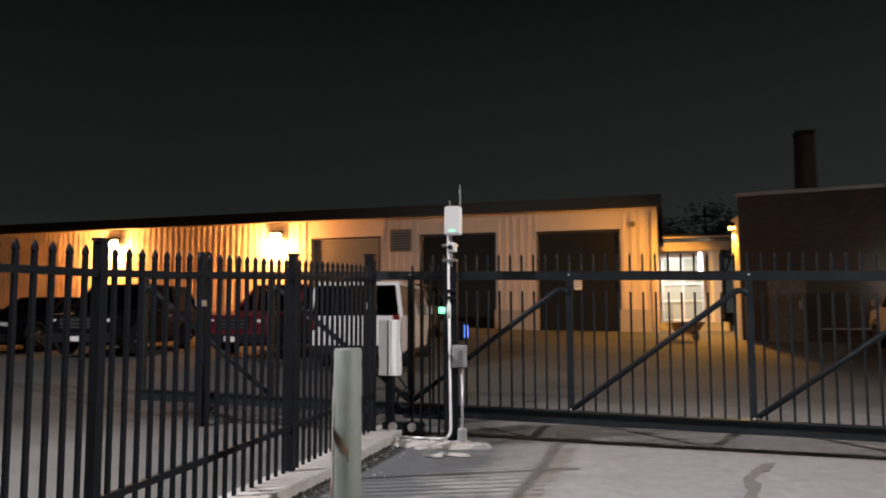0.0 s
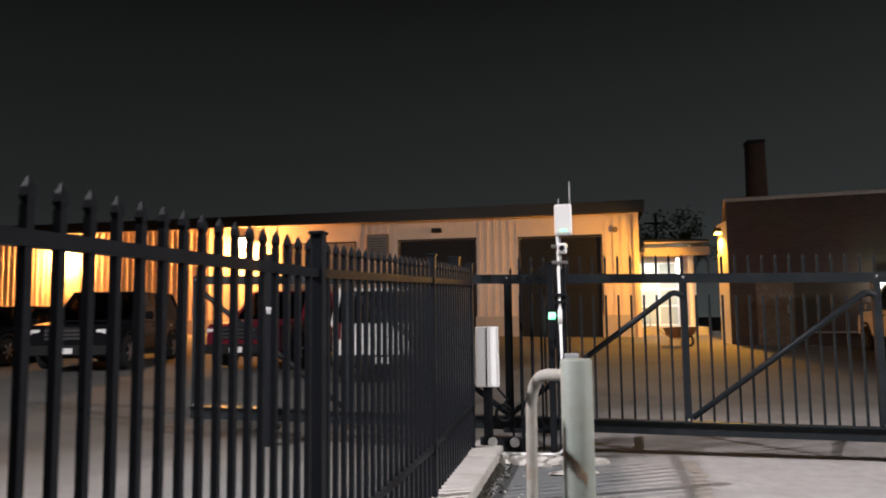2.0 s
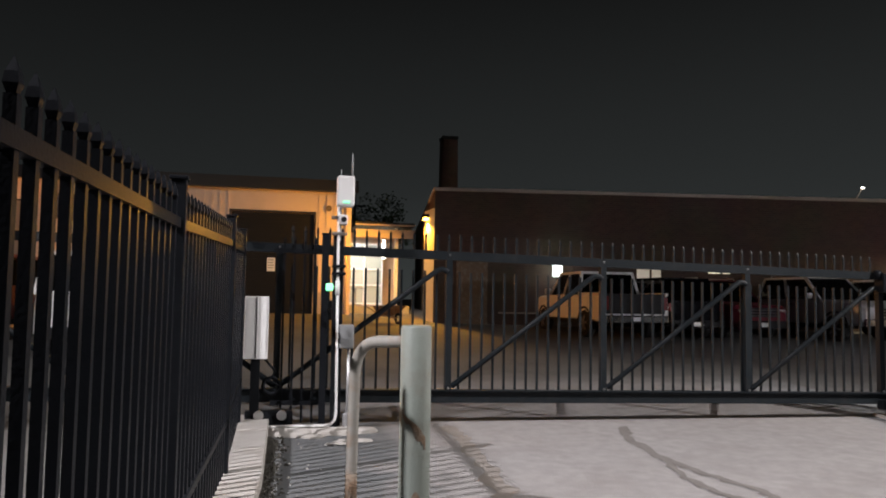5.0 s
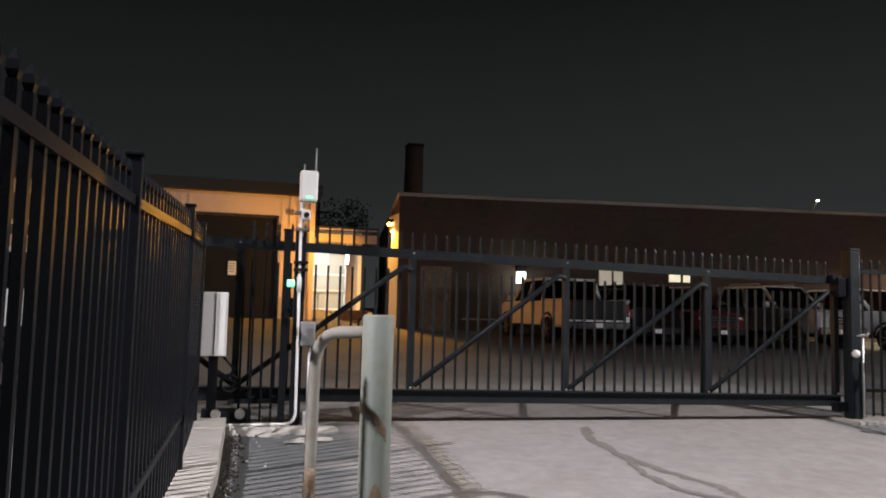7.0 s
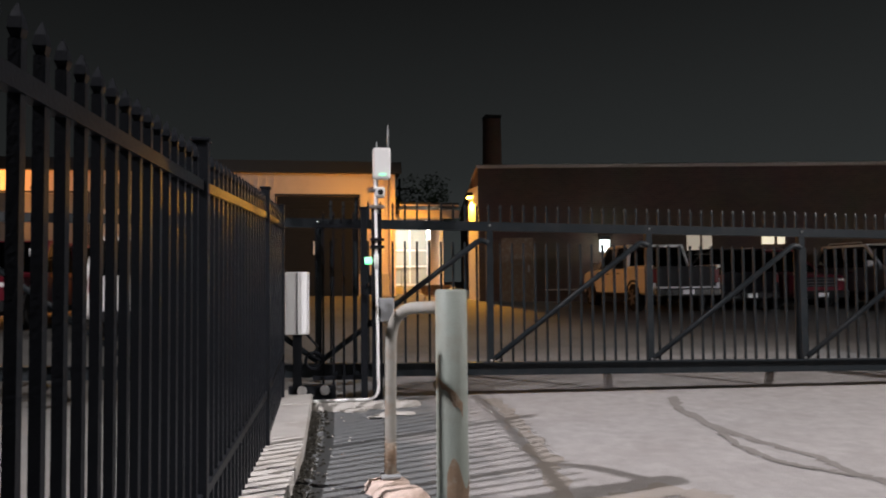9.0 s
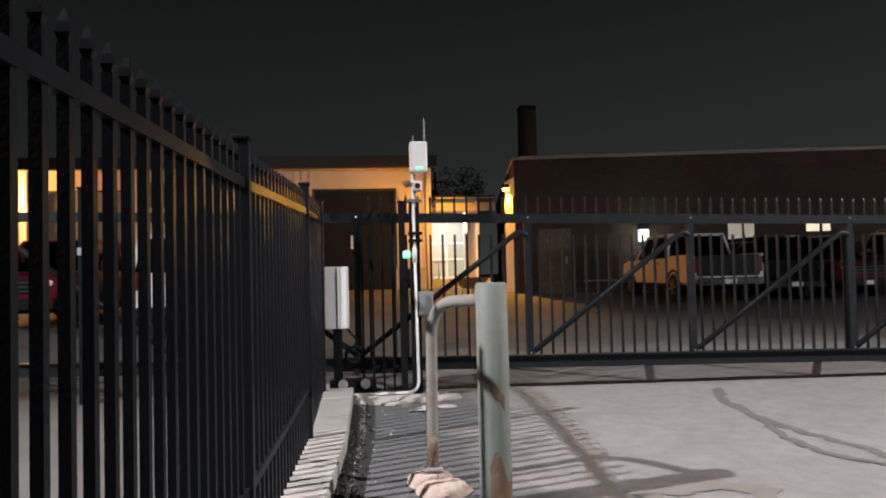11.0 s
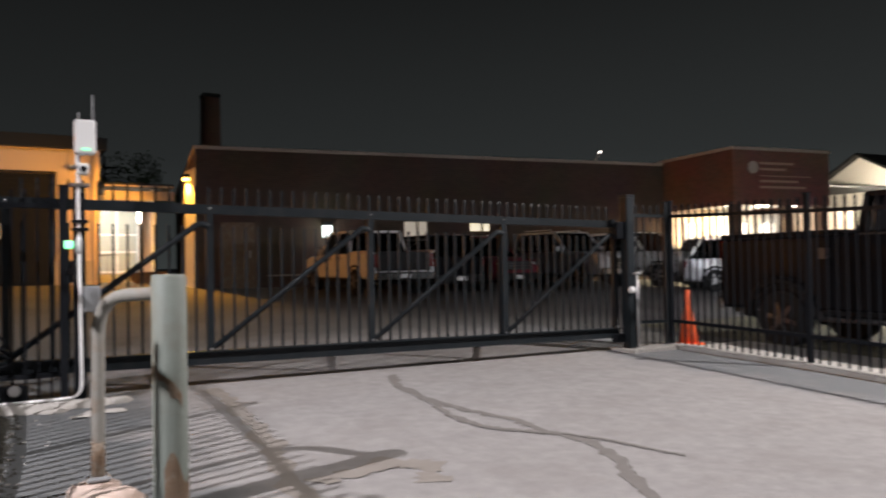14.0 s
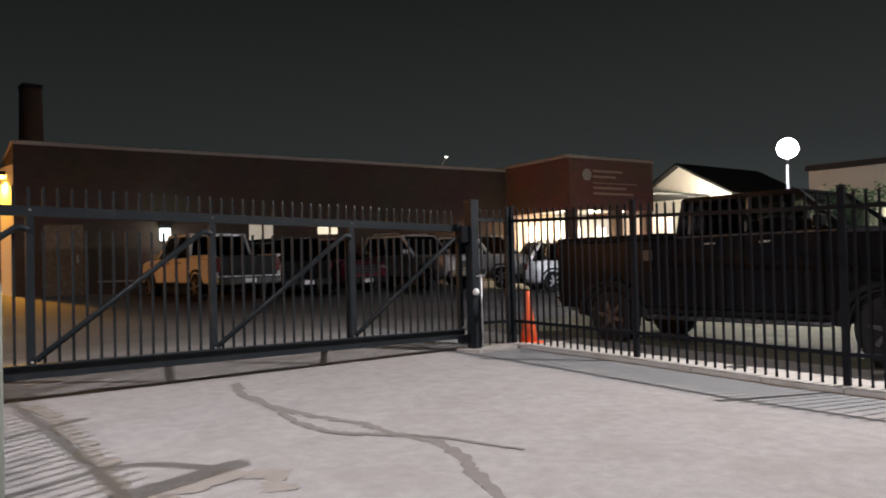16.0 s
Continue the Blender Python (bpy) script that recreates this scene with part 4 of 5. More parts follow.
def kerb_face():
    """Grimy, chipped concrete facing down to the gutter, in short lengths, with black open joints between."""
    t = thing("kerb_face", pose(0, 0, 0), "grimy chipped concrete face of the kerb", "kerb", kind="structure")
    rnd = random.Random(8)
    y = 2.2
    while y < 8.2:
        l = rnd.uniform(0.55, 0.95)
        xs = [-2.757 + 0.04 * (min(v, 6.2) - 6.2) + 0.016 * (max(v, 6.2) - 6.2) for v in (y, y + l - 0.03)]
        bm = beam(bmesh.new(), (xs[0], y, gz(xs[0], y) + 0.045), (xs[1], y + l - 0.03, gz(xs[1], y + l) + 0.045), 0.10 + rnd.uniform(-0.012, 0.015), 0.10)
        bmesh.ops.bevel(bm, geom=list(bm.edges), offset=0.015, segments=1, affect="EDGES")
        part("facing", bm, M_MOSS, t)
        y += l


kerb_face()
tagged(part("post_pad", B(5.5, 6.75, 8.2, 8.75, -0.08, 0.03, 0.015), M_KERB), "pale concrete pad at the gate post", "concrete pad", kind="structure")


def seam(name, pts, w, material, label, seed=1, lift=0.011):
    """A wandering strip lying on the asphalt: sealed crack, soil line, stain, painted shadow."""
    rnd = random.Random(seed)
    fine = []
    for a, b in zip(pts, pts[1:]):
        for k in range(8):
            fine.append((a[0] + (b[0] - a[0]) * k / 8, a[1] + (b[1] - a[1]) * k / 8))
    fine.append(pts[-1])
    bm = bmesh.new()
    prev = None
    for i, (x, y) in enumerate(fine):
        ax, ay = fine[max(0, i - 1)]
        bx, by = fine[min(len(fine) - 1, i + 1)]
        d = math.hypot(bx - ax, by - ay) or 1
        nx, ny = -(by - ay) / d, (bx - ax) / d
        ww = w * rnd.uniform(0.55, 1.3) * (0.25 if i in (0, len(fine) - 1) else 1)
        ox, oy = rnd.uniform(-0.25, 0.25) * w, rnd.uniform(-0.25, 0.25) * w
        vs = [bm.verts.new((x + ox + nx * s * ww / 2, y + oy + ny * s * ww / 2, gz(x, y) + lift)) for s in (-1, 1)]
        if prev:
            bm.faces.new((prev[0], prev[1], vs[1], vs[0]))
        prev = vs
    return tagged(part(name, bm, material), label, "tar seam", "tar seams", "structure")


SEAM = "dark tar-sealed crack in the asphalt"
seam("tar_seam", [(1.54, 8.3), (1.28, 7.7), (1.18, 6.86), (1.26, 6.21), (1.46, 5.57), (1.46, 5.07), (1.57, 4.67), (1.37, 4.17), (1.07, 3.68), (0.75, 3.1)], 0.12, M_TAR, SEAM, 2)
seam("tar_seam", [(1.18, 6.80), (1.02, 6.02), (1.05, 5.5), (1.24, 5.26), (1.44, 5.04)], 0.09, M_TAR, SEAM, 3, 0.014)
seam("tar_seam", [(1.46, 5.07), (1.70, 4.67), (1.83, 4.2), (1.91, 4.02)], 0.05, M_TAR, SEAM, 4, 0.014)
# shadow of bollard and guard pipe, painted on as a brown strip
seam("stain_shade_strip", [(-0.79, 4.85), (-0.5, 4.82), (-0.13, 5.0), (0.08, 4.73), (-0.08, 4.37)], 0.22, M_STAINSHADE, "faint brown strip painted as the bollard's cast shadow", 7)

# stain that also paints in the shadow of the west fence's top rail
seam("stain_shade_strip", [(-0.58, 8.5), (-0.60, 7.6), (-0.64, 6.8), (-0.76, 5.8), (-0.90, 5.0), (-1.0, 3.6)], 0.17, M_STAINSHADE, "brown stain with the fence rail's shadow painted in, running down the asphalt", 9, 0.009)
seam("stain_shade_strip", [(5.86, -2.6), (6.22, 3.2), (6.42, 6.1), (6.42, 8.1)], 0.06, M_RUST, "brown soil line along the kerb foot", 10, 0.012)


def traffic_cone():
    t = thing("traffic_cone", pose(7.07, 8.55, gz(7.07, 8.55)), "tall orange plastic traffic cone behind the fence", "traffic cone")
    part("body", tube(bmesh.new(), [(0, 0, 0.035), (0, 0, 0.45), (0, 0, 0.88), (0, 0, 0.90)], [0.15, 0.09, 0.032, 0.02], 20), M_ORANGE, t)
    part("base", B(-0.18, 0.18, -0.18, 0.18, 0.0, 0.04, 0.015), M_ORANGE, t)


traffic_cone()

# ---- vehicles ----


def car_paint(name, c, metal=0.0, rough=0.28):
    return mat(name, c, rough, metal, 0.05, 2, 40, 0.0, spec=0.25)


P_BLACK = car_paint("black_car_paint", (0.008, 0.008, 0.010), 0.0, 0.10)
P_MATTE = car_paint("gloss_black_truck_paint", (0.0110, 0.0108, 0.0125), 0.0, 0.30)
P_MATTE.node_tree.nodes["Principled BSDF"].inputs["Specular IOR Level"].default_value = 0.03
P_WHITE = car_paint("white_car_paint", (0.72, 0.72, 0.72), 0.0)
P_RED = car_paint("dark_red_car_paint", (0.11, 0.010, 0.020))
P_SILVER = car_paint("silver_car_paint", (0.45, 0.46, 0.48), 0.4)


def loft(bm, rows, n_round=0.06):
    """A hull from stations (y, half width, z low, z high): chamfered boxy rings joined along y."""
    rings = []
    for y, w, zl, zh in rows:
        c = min(n_round, (zh - zl) * 0.3)
        pts = [(-w + c, zl), (w - c, zl), (w, zl + c), (w * 1.0, (zl + zh) * 0.52), (w * 0.985, zh - c), (w * 0.985 - c, zh),
               (-w * 0.985 + c, zh), (-w * 0.985, zh - c), (-w * 1.0, (zl + zh) * 0.52), (-w, zl + c)]
        rings.append([bm.verts.new((x, y, z)) for x, z in pts])
    k = len(rings[0])
    for a, b in zip(rings, rings[1:]):
        for i in range(k):
            f = bm.faces.new((a[i], a[(i + 1) % k], b[(i + 1) % k], b[i]))
            f.smooth = False
    bm.faces.new(rings[0])
    bm.faces.new(rings[-1][::-1])
    return bm


def wheel(parent, x, y, r, w, spokes):
    s = 1 if x > 0 else -1
    bm = bmesh.new()
    tube(bm, [(x - w / 2, y, r), (x - w / 2 + 0.03, y, r), (x + w / 2 - 0.03, y, r), (x + w / 2, y, r)], [r * 0.90, r, r, r * 0.90], 28)
    wh = part("wheel", bm, M_TYRE, parent)
    bm = bmesh.new()
    xo = x + s * (w / 2 + 0.004)
    tube(bm, [(xo - s * 0.03, y, r), (xo, y, r)], [r * 0.66, r * 0.62], 24)
    rim = part("rim", bm, M_BLKPLASTIC, wh)
    for i in range(6):
        a = math.pi * i / 3 + 0.2
        part("spoke", beam(bmesh.new(), (xo + s * 0.008, y, r), (xo + s * 0.008, y + math.cos(a) * r * 0.58, r + math.sin(a) * r * 0.58), r * 0.13, 0.03, (1, 0, 0)), spokes, wh)
    part("hub", tube(bmesh.new(), [(xo, y, r), (xo + s * 0.03, y, r)], r * 0.14, 12), spokes, wh)


def cabin(parent, paint, rows, z0, z1, hw, tumble, rack=False, tint=None):
    """Greenhouse: rows are y of screen base, screen top, rear top, rear base."""
    yb0, yt0, yt1, yb1 = rows
    wt = hw - tumble
    low = [Vector(p) for p in ((-hw, yb0, z0), (hw, yb0, z0), (hw, yb1, z0), (-hw, yb1, z0))]
    high = [Vector(p) for p in ((-wt, yt0, z1), (wt, yt0, z1), (wt, yt1, z1), (-wt, yt1, z1))]
    c = part("cab", B(-wt, wt, yt0, yt1, z1 - 0.07, z1, 0.03), paint, parent)
    for k in range(4):
        part("pillar", beam(bmesh.new(), low[k], high[k] - Vector((0, 0, 0.03)), 0.075, 0.075, (1, 0, 0)), paint, c)
    for k in (0, 1):
        part("pillar", beam(bmesh.new(), low[k].lerp(low[3 - k], 0.5), high[k].lerp(high[3 - k], 0.5) - Vector((0, 0, 0.03)), 0.05, 0.10, (1, 0, 0)), paint, c)
        part("roof_side", beam(bmesh.new(), high[k] - Vector((0, 0, 0.035)), high[3 - k] - Vector((0, 0, 0.035)), 0.06, 0.072), paint, c)
        part("window_sill", beam(bmesh.new(), low[k], low[3 - k], 0.05, 0.06), paint, c)
    for a, b in ((0, 1), (3, 2)):
        part("window_sill", beam(bmesh.new(), low[a], low[b], 0.06, 0.06), paint, c)
        part("header", beam(bmesh.new(), high[a] - Vector((0, 0, 0.04)), high[b] - Vector((0, 0, 0.04)), 0.07, 0.072), paint, c)

    def pane(name, quad, glass):
        """A glass sheet 8 mm thick."""
        mid = sum(quad, Vector()) / 4
        nrm = (quad[1] - quad[0]).cross(quad[3] - quad[0]).normalized() * 0.004
        bm2 = bmesh.new()
        a = [bm2.verts.new(p + nrm) for p in quad]
        b = [bm2.verts.new(p - nrm) for p in quad]
        bm2.faces.new(a)
        bm2.faces.new(b[::-1])
        for i in range(4):
            bm2.faces.new((a[i], a[(i + 1) % 4], b[(i + 1) % 4], b[i]))
        part(name, bm2, glass, c)

    clear = M_CARGLASS if tint else M_SMOKED
    dark = tint or clear
    pane("windscreen", [low[0].lerp(high[0], 0.03), low[1].lerp(high[1], 0.03), low[1].lerp(high[1], 0.95), low[0].lerp(high[0], 0.95)], clear)
    pane("rear_window", [low[3].lerp(high[3], 0.04), low[2].lerp(high[2], 0.04), low[2].lerp(high[2], 0.94), low[3].lerp(high[3], 0.94)], dark)
    for k in (0, 1):
        for u, v, g in ((0.02, 0.48, clear), (0.52, 0.98, dark)):
            l0, l1 = low[k].lerp(low[3 - k], u), low[k].lerp(low[3 - k], v)
            h0, h1 = high[k].lerp(high[3 - k], u), high[k].lerp(high[3 - k], v)
            pane("side_window", [l0.lerp(h0, 0.03), l1.lerp(h1, 0.03), l1.lerp(h1, 0.95), l0.lerp(h0, 0.95)], g)
    # seats, dashboard and wheel show through the glass
    zs = z0 - 0.25
    for sx in (-0.42, 0.42):
        for yy in (yb0 + 1.15, yb0 + 2.0):
            if yy < yb1 - 0.25:
                st = part("seat", B(sx - 0.24, sx + 0.24, yy, yy + 0.16, zs, z1 - 0.38, 0.05), M_BLKPLASTIC, c)
                part("headrest", B(sx - 0.13, sx + 0.13, yy + 0.03, yy + 0.13, z1 - 0.36, z1 - 0.18, 0.04), M_BLKPLASTIC, st)
    part("dashboard", B(-hw + 0.08, hw - 0.08, yb0 + 0.1, yb0 + 0.5, z0 - 0.05, z0 + 0.07, 0.04), M_BLKPLASTIC, c)
    part("steering_wheel", ring(bmesh.new(), (0.42, yb0 + 0.68, z0 + 0.08), "y", 0.17, 0.018, 16, 6), M_BLKPLASTIC, c)
    part("interior_mirror", B(-0.12, 0.12, yt0 + 0.03, yt0 + 0.06, z1 - 0.20, z1 - 0.13, 0.01), M_BLKPLASTIC, c)
    if rack:
        for sx in (-1, 1):
            part("roof_rail", tube(bmesh.new(), [(sx * (wt - 0.08), yt0 + 0.2, z1 - 0.01), (sx * (wt - 0.08), yt0 + 0.25, z1 + 0.07), (sx * (wt - 0.08), yt1 - 0.2, z1 + 0.07), (sx * (wt - 0.08), yt1 - 0.15, z1 - 0.01)], 0.018, 8), M_STEEL, c)
    return c


def vehicle(name, kind, x, y, heading, paint, label, lift=0.0, rack=False, stretch=0.0, sill=None, tint=None):
    """A parked vehicle; its nose points along local -y, heading turns it (0: nose to -y)."""
    t = thing(name, pose(x, y, gz(x, y), 0, 0, heading), label, {"pickup_truck": "truck", "van": "van"}.get(name, "car"), "parked vehicles")
    if kind == "pickup":
        e = stretch
        L, W, zl, zb, r, wb = 5.9 + e, 0.98, sill or 0.48, 1.22 + lift, 0.40 + lift * 0.12, 3.65 + e
        yf, yr = -2.0 - e, 1.65
        hull = [(-2.95 - e, W * 0.88, zl + 0.12, zb - 0.22), (-2.85 - e, W * 0.96, zl, zb - 0.08), (-2.4 - e, W, zl, zb - 0.02), (-1.2 - e, W, zl, zb), (1.0, W, zl, zb), (2.85, W, zl, zb), (2.92, W * 0.97, zl + 0.06, zb - 0.03)]
        part("body", loft(bmesh.new(), hull), paint, t)
        cabin(t, paint, (-1.45 - e, -0.75 - e, 0.95 - 0.83 * e, 1.15 - 1.0 * e), zb - 0.03, 1.92 + lift * 0.85, 0.93, 0.14, rack=rack, tint=tint)
        part("bed_floor", B(-0.86, 0.86, 1.25 - 0.7 * e, 2.82, zb + 0.001, zb + 0.012), M_BLKPLASTIC, t)
        for s in (-0.93, 0.93):
            part("bed_rail", B(s - 0.05, s + 0.05, 1.2 - 0.7 * e, 2.9, zb - 0.02, zb + 0.06, 0.02), paint, t)
        part("tailgate", B(-0.85, 0.85, 2.905, 2.945, zl + 0.22, zb + 0.03, 0.015), paint, t)
        yl_f, yl_r, zh, zt0, zt1 = -2.90 - e, 2.90, zb - 0.42, zb - 0.42, zb - 0.04
    elif kind == "van":
        L, W, zl, zb, r, wb = 5.1, 0.98, 0.32, 1.10, 0.35, 3.0
        yf, yr = -1.6, 1.4
        hull = [(-2.5, W * 0.85, zl + 0.1, zb - 0.3), (-2.3, W * 0.97, zl, zb - 0.12), (-1.5, W, zl, zb), (2.35, W, zl, zb), (2.5, W * 0.97, zl + 0.06, zb)]
        part("body", loft(bmesh.new(), hull), paint, t)
        cabin(t, paint, (-1.6, -0.85, 2.25, 2.48), zb - 0.03, 1.80, 0.96, 0.12)
        yl_f, yl_r, zh, zt0, zt1 = -2.42, 2.48, zb - 0.35, zb - 0.30, zb + 0.02
    elif kind == "suv":
        L, W, zl, zb, r, wb = 4.8, 0.95, 0.34, 1.08, 0.37, 2.85
        yf, yr = -1.45, 1.4
        hull = [(-2.38, W * 0.84, zl + 0.1, zb - 0.26), (-2.2, W * 0.96, zl, zb - 0.10), (-1.0, W, zl, zb), (2.1, W, zl, zb), (2.38, W * 0.95, zl + 0.08, zb - 0.02)]
        part("body", loft(bmesh.new(), hull), paint, t)
        cabin(t, paint, (-1.15, -0.45, 1.75, 2.28), zb - 0.03, 1.76, 0.90, 0.15, rack=rack)
        yl_f, yl_r, zh, zt0, zt1 = -2.33, 2.34, zb - 0.34, zb - 0.30, zb - 0.06
    else:
        L, W, zl, zb, r, wb = 4.75, 0.91, 0.26, 0.92, 0.33, 2.75
        yf, yr = -1.4, 1.35
        hull = [(-2.36, W * 0.82, zl + 0.08, zb - 0.26), (-2.15, W * 0.96, zl, zb - 0.14), (-1.0, W, zl, zb - 0.02), (1.6, W, zl, zb), (2.2, W * 0.97, zl, zb - 0.02), (2.38, W * 0.9, zl + 0.1, zb - 0.08)]
        part("body", loft(bmesh.new(), hull), paint, t)
        cabin(t, paint, (-0.95, -0.15, 1.05, 1.85), zb - 0.03, 1.45, 0.84, 0.18)
        yl_f, yl_r, zh, zt0, zt1 = -2.28, 2.33, zb - 0.30, zb - 0.24, zb - 0.10
    for sx in (-1, 1):
        for yy in (yf, yr):
            wheel(t, sx * (W - 0.10), yy, r, 0.24, M_DARKRIM if lift else M_ALLOY)
            bm = bmesh.new()
            tube(bm, [(sx * (W - 0.02) + 0.022 * sx, yy + math.cos(a) * (r + 0.07), r + math.sin(a) * (r + 0.07)) for a in [math.pi * k / 10 for k in range(11)]], 0.035, 6)
            part("wheel_arch", bm, M_BLKPLASTIC, t)
        part("headlight", B(sx * W * 0.74 - 0.11, sx * W * 0.74 + 0.11, yl_f - 0.05, yl_f + 0.06, zh + 0.03, zh + 0.14, 0.035), M_LENS, t)
        part("tail_light", B(sx * W * 0.88 - 0.07, sx * W * 0.88 + 0.07, yl_r - 0.04, yl_r + 0.05, zt0, zt1, 0.015), M_TAIL, t, "red tail light")
        mir = part("mirror", B(sx * (W + 0.13) - 0.10, sx * (W + 0.13) + 0.10, yf + 0.75, yf + 0.87, zb + 0.02, zb + 0.20, 0.03), paint, t)
        for yy in (yf + 1.55, yf + 2.45):
            if yy < yr - r:
                part("door_handle", B(sx * (W + 0.005) - 0.015, sx * (W + 0.005) + 0.02 * sx + 0.015, yy, yy + 0.2, zb - 0.16, zb - 0.12, 0.006), M_CHROME, t)
        part("sill", B(sx * W * 0.97 - 0.04, sx * W * 0.97 + 0.04, yf + r + 0.12, yr - r - 0.12, zl - 0.05, zl + 0.03, 0.01), M_BLKPLASTIC, t)
    part("front_bumper", B(-W * 0.92, W * 0.92, yl_f - 0.14, yl_f - 0.02, zl - 0.02, zl + 0.2, 0.03), M_BLKPLASTIC if kind != "pickup" else M_CHROME, t)
    part("rear_bumper", B(-W * 0.92, W * 0.92, yl_r + 0.02, yl_r + 0.16, zl - 0.02, zl + 0.18, 0.03), M_BLKPLASTIC if kind != "pickup" else M_CHROME, t)
    part("grille", B(-W * 0.5, W * 0.5, yl_f - 0.09, yl_f - 0.01, zh - 0.10, zh + 0.18, 0.02), M_BLKPLASTIC, t)
    for k in range(3):
        part("grille_bar", B(-W * 0.48, W * 0.48, yl_f - 0.105, yl_f - 0.088, zh - 0.07 + 0.085 * k, zh - 0.045 + 0.085 * k), M_CHROME if kind == "pickup" and not lift else M_DARKRIM, t)
    part("plate", B(-0.16, 0.16, yl_f - 0.155, yl_f - 0.142, zl + 0.02, zl + 0.14), M_WHITE, t, "blank licence plate")
    part("plate", B(-0.16, 0.16, yl_r + 0.162, yl_r + 0.172, zl + 0.02, zl + 0.14), M_WHITE, t, "blank licence plate")
    part("underbody", B(-W * 0.8, W * 0.8, yf - 0.4, yr + 0.5, zl - 0.1, zl + 0.05), M_BLKPLASTIC, t)
    return t


# left yard
vehicle("van", "van", -6.0, 16.2, 190, P_WHITE, "white passenger van parked tail to the gate")
vehicle("suv", "suv", -8.95, 17.4, -6, P_RED, "dark red parked car with a glossy nose")
vehicle("suv", "suv", -7.7, 22.6, 4, P_BLACK, "black parked sport utility vehicle")
vehicle("suv", "suv", -13.1, 16.3, 12, P_BLACK, "black parked car with bright headlamps")
vehicle("sedan", "sedan", -16.6, 17.0, 5, P_BLACK, "black parked sedan near the warehouse")
# row before the brick building
truck = vehicle("pickup_truck", "pickup", 7.12, 21.5, 178, P_WHITE, "white pickup truck with its shaded tailgate coloured black, parked tail to the gate")
# black plastic swapped in for the shade on the white tailgate
for ob in truck.children:
    if ob.name.startswith("tailgate"):
        ob.data.materials[0] = M_BLKPLASTIC
vehicle("suv", "suv", 9.2, 21.6, 181, P_BLACK, "black sport utility vehicle parked tail to the gate")
vehicle("suv", "suv", 11.2, 21.5, 4, P_RED, "dark red parked sport utility vehicle", rack=True)
vehicle("pickup_truck", "pickup", 14.2, 20.8, 6, P_SILVER, "silver pickup truck parked nose to the gate", rack=True)
vehicle("pickup_truck", "pickup", 17.1, 20.2, 8, P_WHITE, "white pickup truck parked nose to the gate")
vehicle("suv", "suv", 19.0, 16.6, 60, P_SILVER, "silver parked sport utility vehicle by the lit porch", rack=True)
# lifted truck behind the right-hand fence
lifted = vehicle("pickup_truck", "pickup", 9.33, 6.1, -3, P_MATTE, "lifted black crew cab pickup truck behind the fence", lift=0.62, stretch=0.85, sill=0.62, tint=M_TINTED)
for sx in (-1, 1):
    part("step_bar", tube(bmesh.new(), [(sx * 0.96, -2.2, 0.62), (sx * 1.06, -2.1, 0.52), (sx * 1.06, 0.85, 0.52), (sx * 0.96, 0.95, 0.62)], 0.038, 10), M_DARKRIM, lifted)
    for yy in (-2.85, 1.65):
        arch = [(sx * 1.01, yy + math.cos(a) * 0.64, 0.50 + math.sin(a) * 0.60) for a in [math.pi * k / 12 for k in range(13)]]
        part("fender_flare", tube(bmesh.new(), arch, 0.075, 8), M_BLKPLASTIC, lifted, "wide black plastic flare")
    part("window_trim", B(sx * 0.985 - 0.008, sx * 0.985 + 0.008, -2.2, 0.28, 1.80, 1.825), M_DARKRIM, lifted)
    for yy in (-2.02, -0.85, 0.30):
        part("door_seam", B(sx * 0.983 - 0.004, sx * 0.983 + 0.004, yy, yy + 0.012, 0.75, 1.78), M_GAP, lifted)
    for yy in (-0.86, 0.10):
        part("pillar_trim", beam(bmesh.new(), (sx * 0.935, yy, 1.86), (sx * 0.83, yy, 2.36), 0.02, 0.03, (0, 1, 0)), M_STEEL, lifted)

for yy in (-2.85, 1.65):
    ax = part("axle", tube(bmesh.new(), [(-0.8, yy, 0.46), (0.8, yy, 0.46)], 0.055, 10), M_BLKPLASTIC, lifted)
    bm = bmesh.new()
    bmesh.ops.create_uvsphere(bm, u_segments=12, v_segments=8, radius=0.15, matrix=pose(0.1, yy, 0.46))
    part("differential", bm, M_BLKPLASTIC, ax)
part("spare_wheel", tube(bmesh.new(), [(0, 2.35, 0.55), (0, 2.35, 0.78)], 0.38, 24), M_TYRE, lifted)
part("exhaust", tube(bmesh.new(), [(-0.5, 0.9, 0.55), (-0.62, 2.3, 0.55), (-0.66, 2.85, 0.56)], 0.04, 10), M_STEEL, lifted)
part("bed_cover", B(-0.90, 0.90, 0.62, 2.88, 1.862, 1.90, 0.015), M_BLKPLASTIC, lifted, "black folding bed cover")
part("fuel_door", B(-0.996, -0.978, 0.78, 0.96, 1.45, 1.62, 0.004), M_DARKRIM, lifted)

# ---- small things in the yard ----


def notice():
    t = thing("door_notice", pose(-2.75, 29.045, 2.75), "small pale notice fixed to the dark roller door", "notice")
    part("sheet", B(-0.15, 0.15, -0.02, 0.01, -0.26, 0.26, 0.004), M_WHITE, t)
    for k in range(4):
        part("text_bar", B(-0.11, 0.10 - 0.03 * (k % 2), -0.0245, -0.0205, 0.15 - 0.1 * k, 0.19 - 0.1 * k), M_GREYBOX, t)


notice()


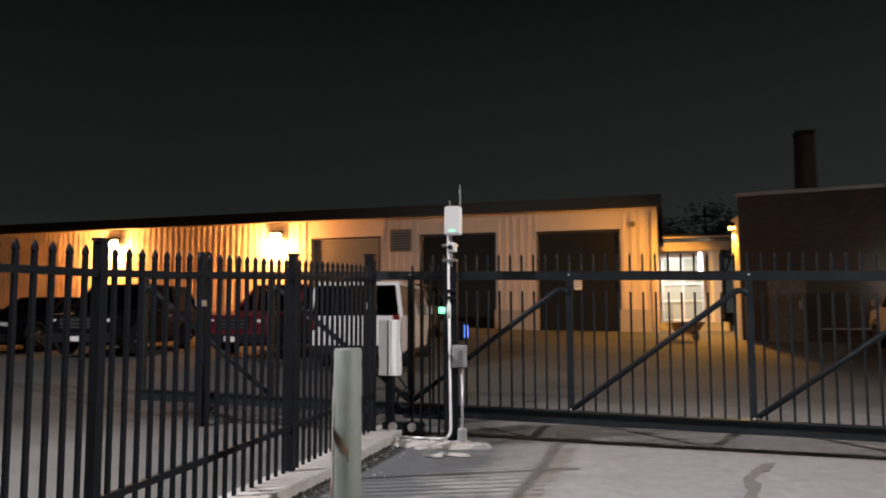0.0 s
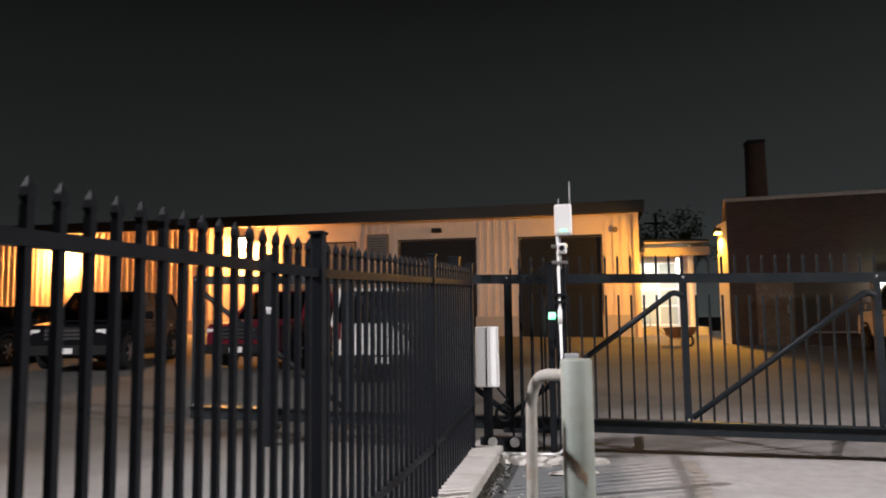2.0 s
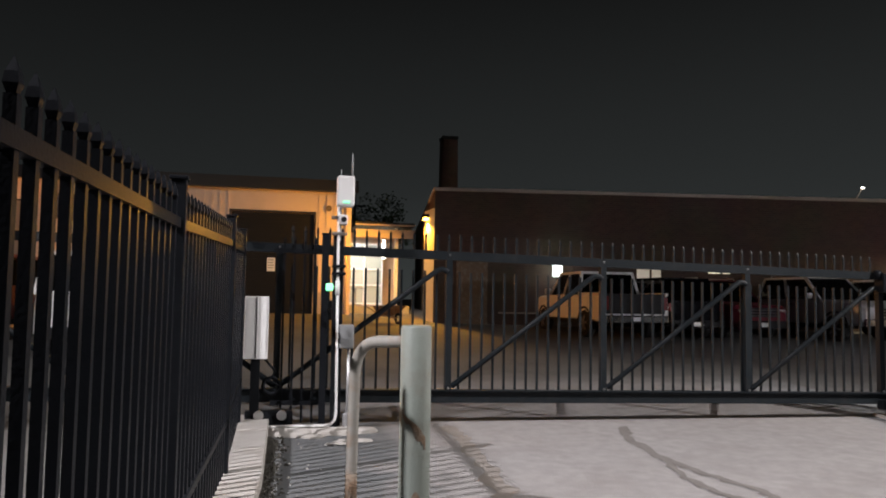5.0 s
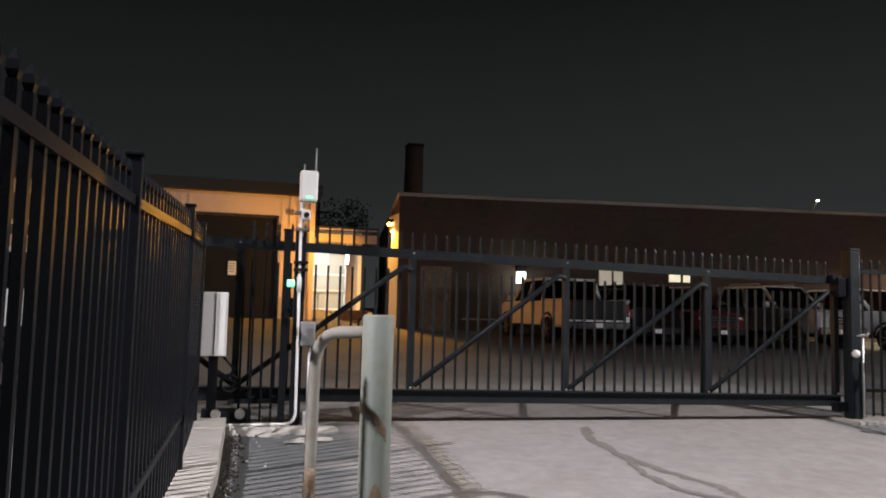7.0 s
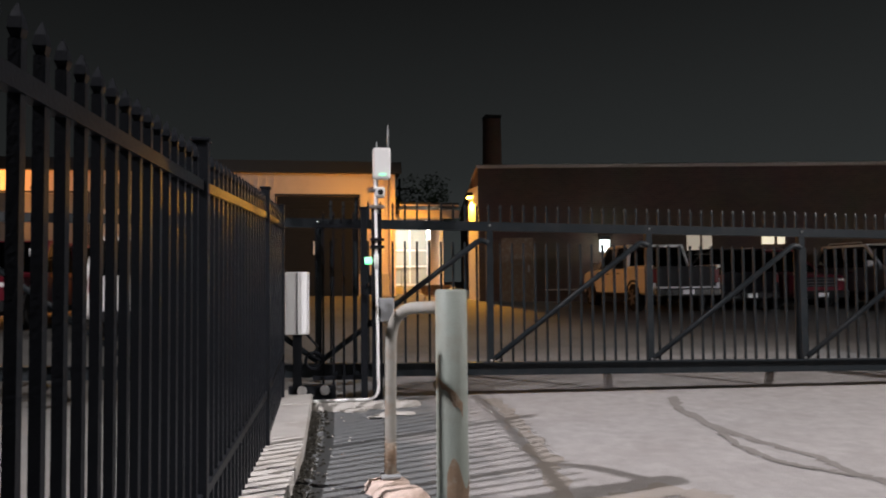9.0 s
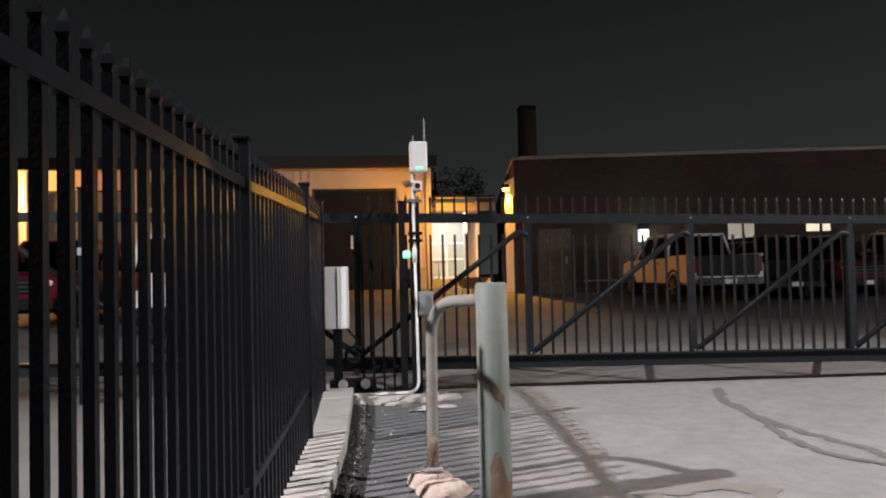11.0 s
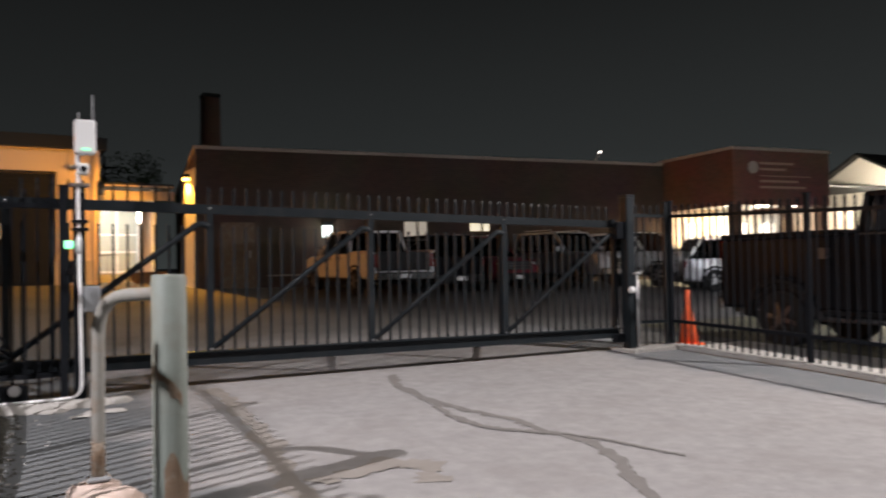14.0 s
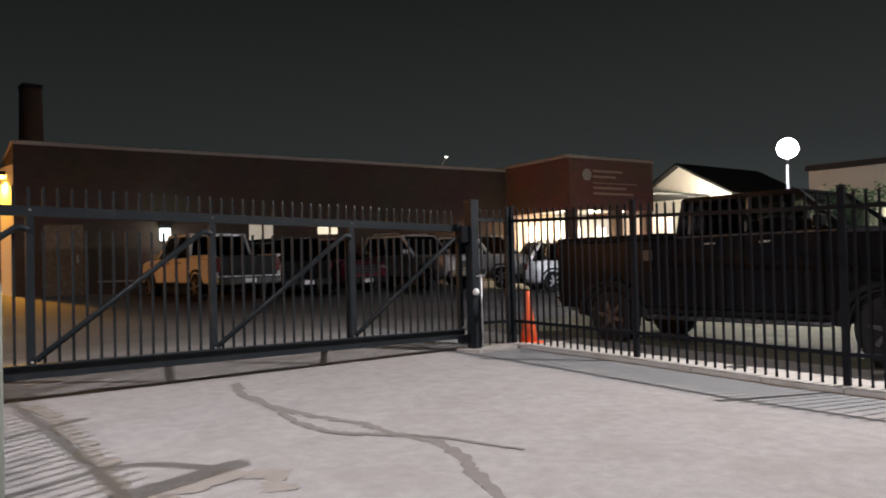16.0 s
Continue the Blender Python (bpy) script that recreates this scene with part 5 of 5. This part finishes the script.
def wheelbarrow():
    t = thing("wheelbarrow", pose(1.15, 24.6, gz(1.15, 24.6), 0, 0, 25), "rusty brown wheelbarrow standing on the lit asphalt", "wheelbarrow")
    bm = bmesh.new()
    lo = [bm.verts.new(p) for p in ((-0.25, -0.2, 0.28), (0.25, -0.2, 0.28), (0.25, 0.3, 0.28), (-0.25, 0.3, 0.28))]
    hi = [bm.verts.new(p) for p in ((-0.36, -0.5, 0.62), (0.36, -0.5, 0.62), (0.36, 0.45, 0.58), (-0.36, 0.45, 0.58))]
    bm.faces.new(lo)
    for i in range(4):
        bm.faces.new((lo[i], lo[(i + 1) % 4], hi[(i + 1) % 4], hi[i]))
    bmesh.ops.solidify(bm, geom=bm.faces[:], thickness=0.015)
    part("tray", bm, M_RUST, t)
    part("tyre", ring(bmesh.new(), (0, -0.55, 0.19), "x", 0.15, 0.04), M_TYRE, t)
    for s in (-0.2, 0.2):
        part("handle", tube(bmesh.new(), [(s * 0.3, -0.55, 0.2), (s, 0.2, 0.27), (s * 1.4, 0.95, 0.55)], 0.02, 8), M_RUST, t)
        part("leg", tube(bmesh.new(), [(s, 0.25, 0.28), (s * 1.1, 0.35, 0.0)], 0.018, 8), M_RUST, t)


wheelbarrow()


def porch_table():
    t = thing("porch_table", pose(0.75, 31.4, 1.22), "small round metal table on the lit porch", "table")
    part("tabletop", tube(bmesh.new(), [(0, 0, 0.70), (0, 0, 0.73)], 0.38, 24), M_GREYBOX, t)
    part("stem", tube(bmesh.new(), [(0, 0, 0.03), (0, 0, 0.70)], 0.03, 10), M_GREYBOX, t)
    part("foot", tube(bmesh.new(), [(0, 0, 0.0), (0, 0, 0.03)], 0.22, 20), M_GREYBOX, t)


porch_table()


def utility_pole():
    t = thing("utility_pole", pose(3.6, 60, 0.9), "slim dark wooden utility pole behind the roofs", "utility pole")
    part("pole", tube(bmesh.new(), [(0, 0, -1), (0, 0, 8.9)], [0.14, 0.10], 12), M_DARKROOF, t)
    part("crossarm", B(-0.9, 0.9, -0.06, 0.06, 8.0, 8.14), M_DARKROOF, t)


utility_pole()

M_LEAF = mat("dark_leaves", (0.045, 0.085, 0.03), 0.7, 0, 0.3, 3, 30, 0.1)
M_BARK = mat("bark", (0.09, 0.07, 0.05), 0.9, 0, 0.25, 8, 60, 0.5)


def tree(x, y, h, spread, seed, label="small dark leafy tree behind the porch roof", group="trees behind the porch"):
    rnd = random.Random(seed)
    t = thing("tree", pose(x, y, gz(x, y)), label, "tree", group)
    part("trunk", tube(bmesh.new(), [(0, 0, -0.1), (0.05, 0, h * 0.4), (0.0, 0.1, h * 0.75)], [0.14, 0.10, 0.05], 10), M_BARK, t)
    for k in range(4):
        a = k * 1.6 + rnd.random()
        part("limb", tube(bmesh.new(), [(0.03, 0, h * (0.4 + 0.08 * k)), (math.cos(a) * spread * 0.4, math.sin(a) * spread * 0.4, h * (0.6 + 0.08 * k)),
                                        (math.cos(a) * spread * 0.8, math.sin(a) * spread * 0.8, h * (0.72 + 0.06 * k))], [0.05, 0.035, 0.015], 6), M_BARK, t)
    verts, faces = [], []
    clumps = [(rnd.gauss(0, spread * 0.45), rnd.gauss(0, spread * 0.45), h * rnd.uniform(0.62, 1.0)) for _ in range(42)]
    for cx, cy, cz in clumps:
        for _ in range(34):
            p = Vector((cx + rnd.gauss(0, 0.22), cy + rnd.gauss(0, 0.22), cz + rnd.gauss(0, 0.18)))
            u = Vector((rnd.uniform(-1, 1), rnd.uniform(-1, 1), rnd.uniform(-0.6, 0.6))).normalized() * 0.09
            v = u.orthogonal().normalized() * 0.05
            n = len(verts)
            verts += [p - u, p + v, p + u, p - v]
            faces.append((n, n + 1, n + 2, n + 3))
    me = bpy.data.meshes.new("crown")
    me.from_pydata(verts, [], faces)
    me.materials.append(M_LEAF)
    ob = new("crown", me)
    ob.parent = t


tree(1.4, 37.5, 5.0, 1.5, 11)
tree(3.2, 38.5, 5.6, 1.4, 12)
tree(20.1, 7.9, 3.1, 0.9, 13, "dark leafy shrub beyond the parked truck", "")
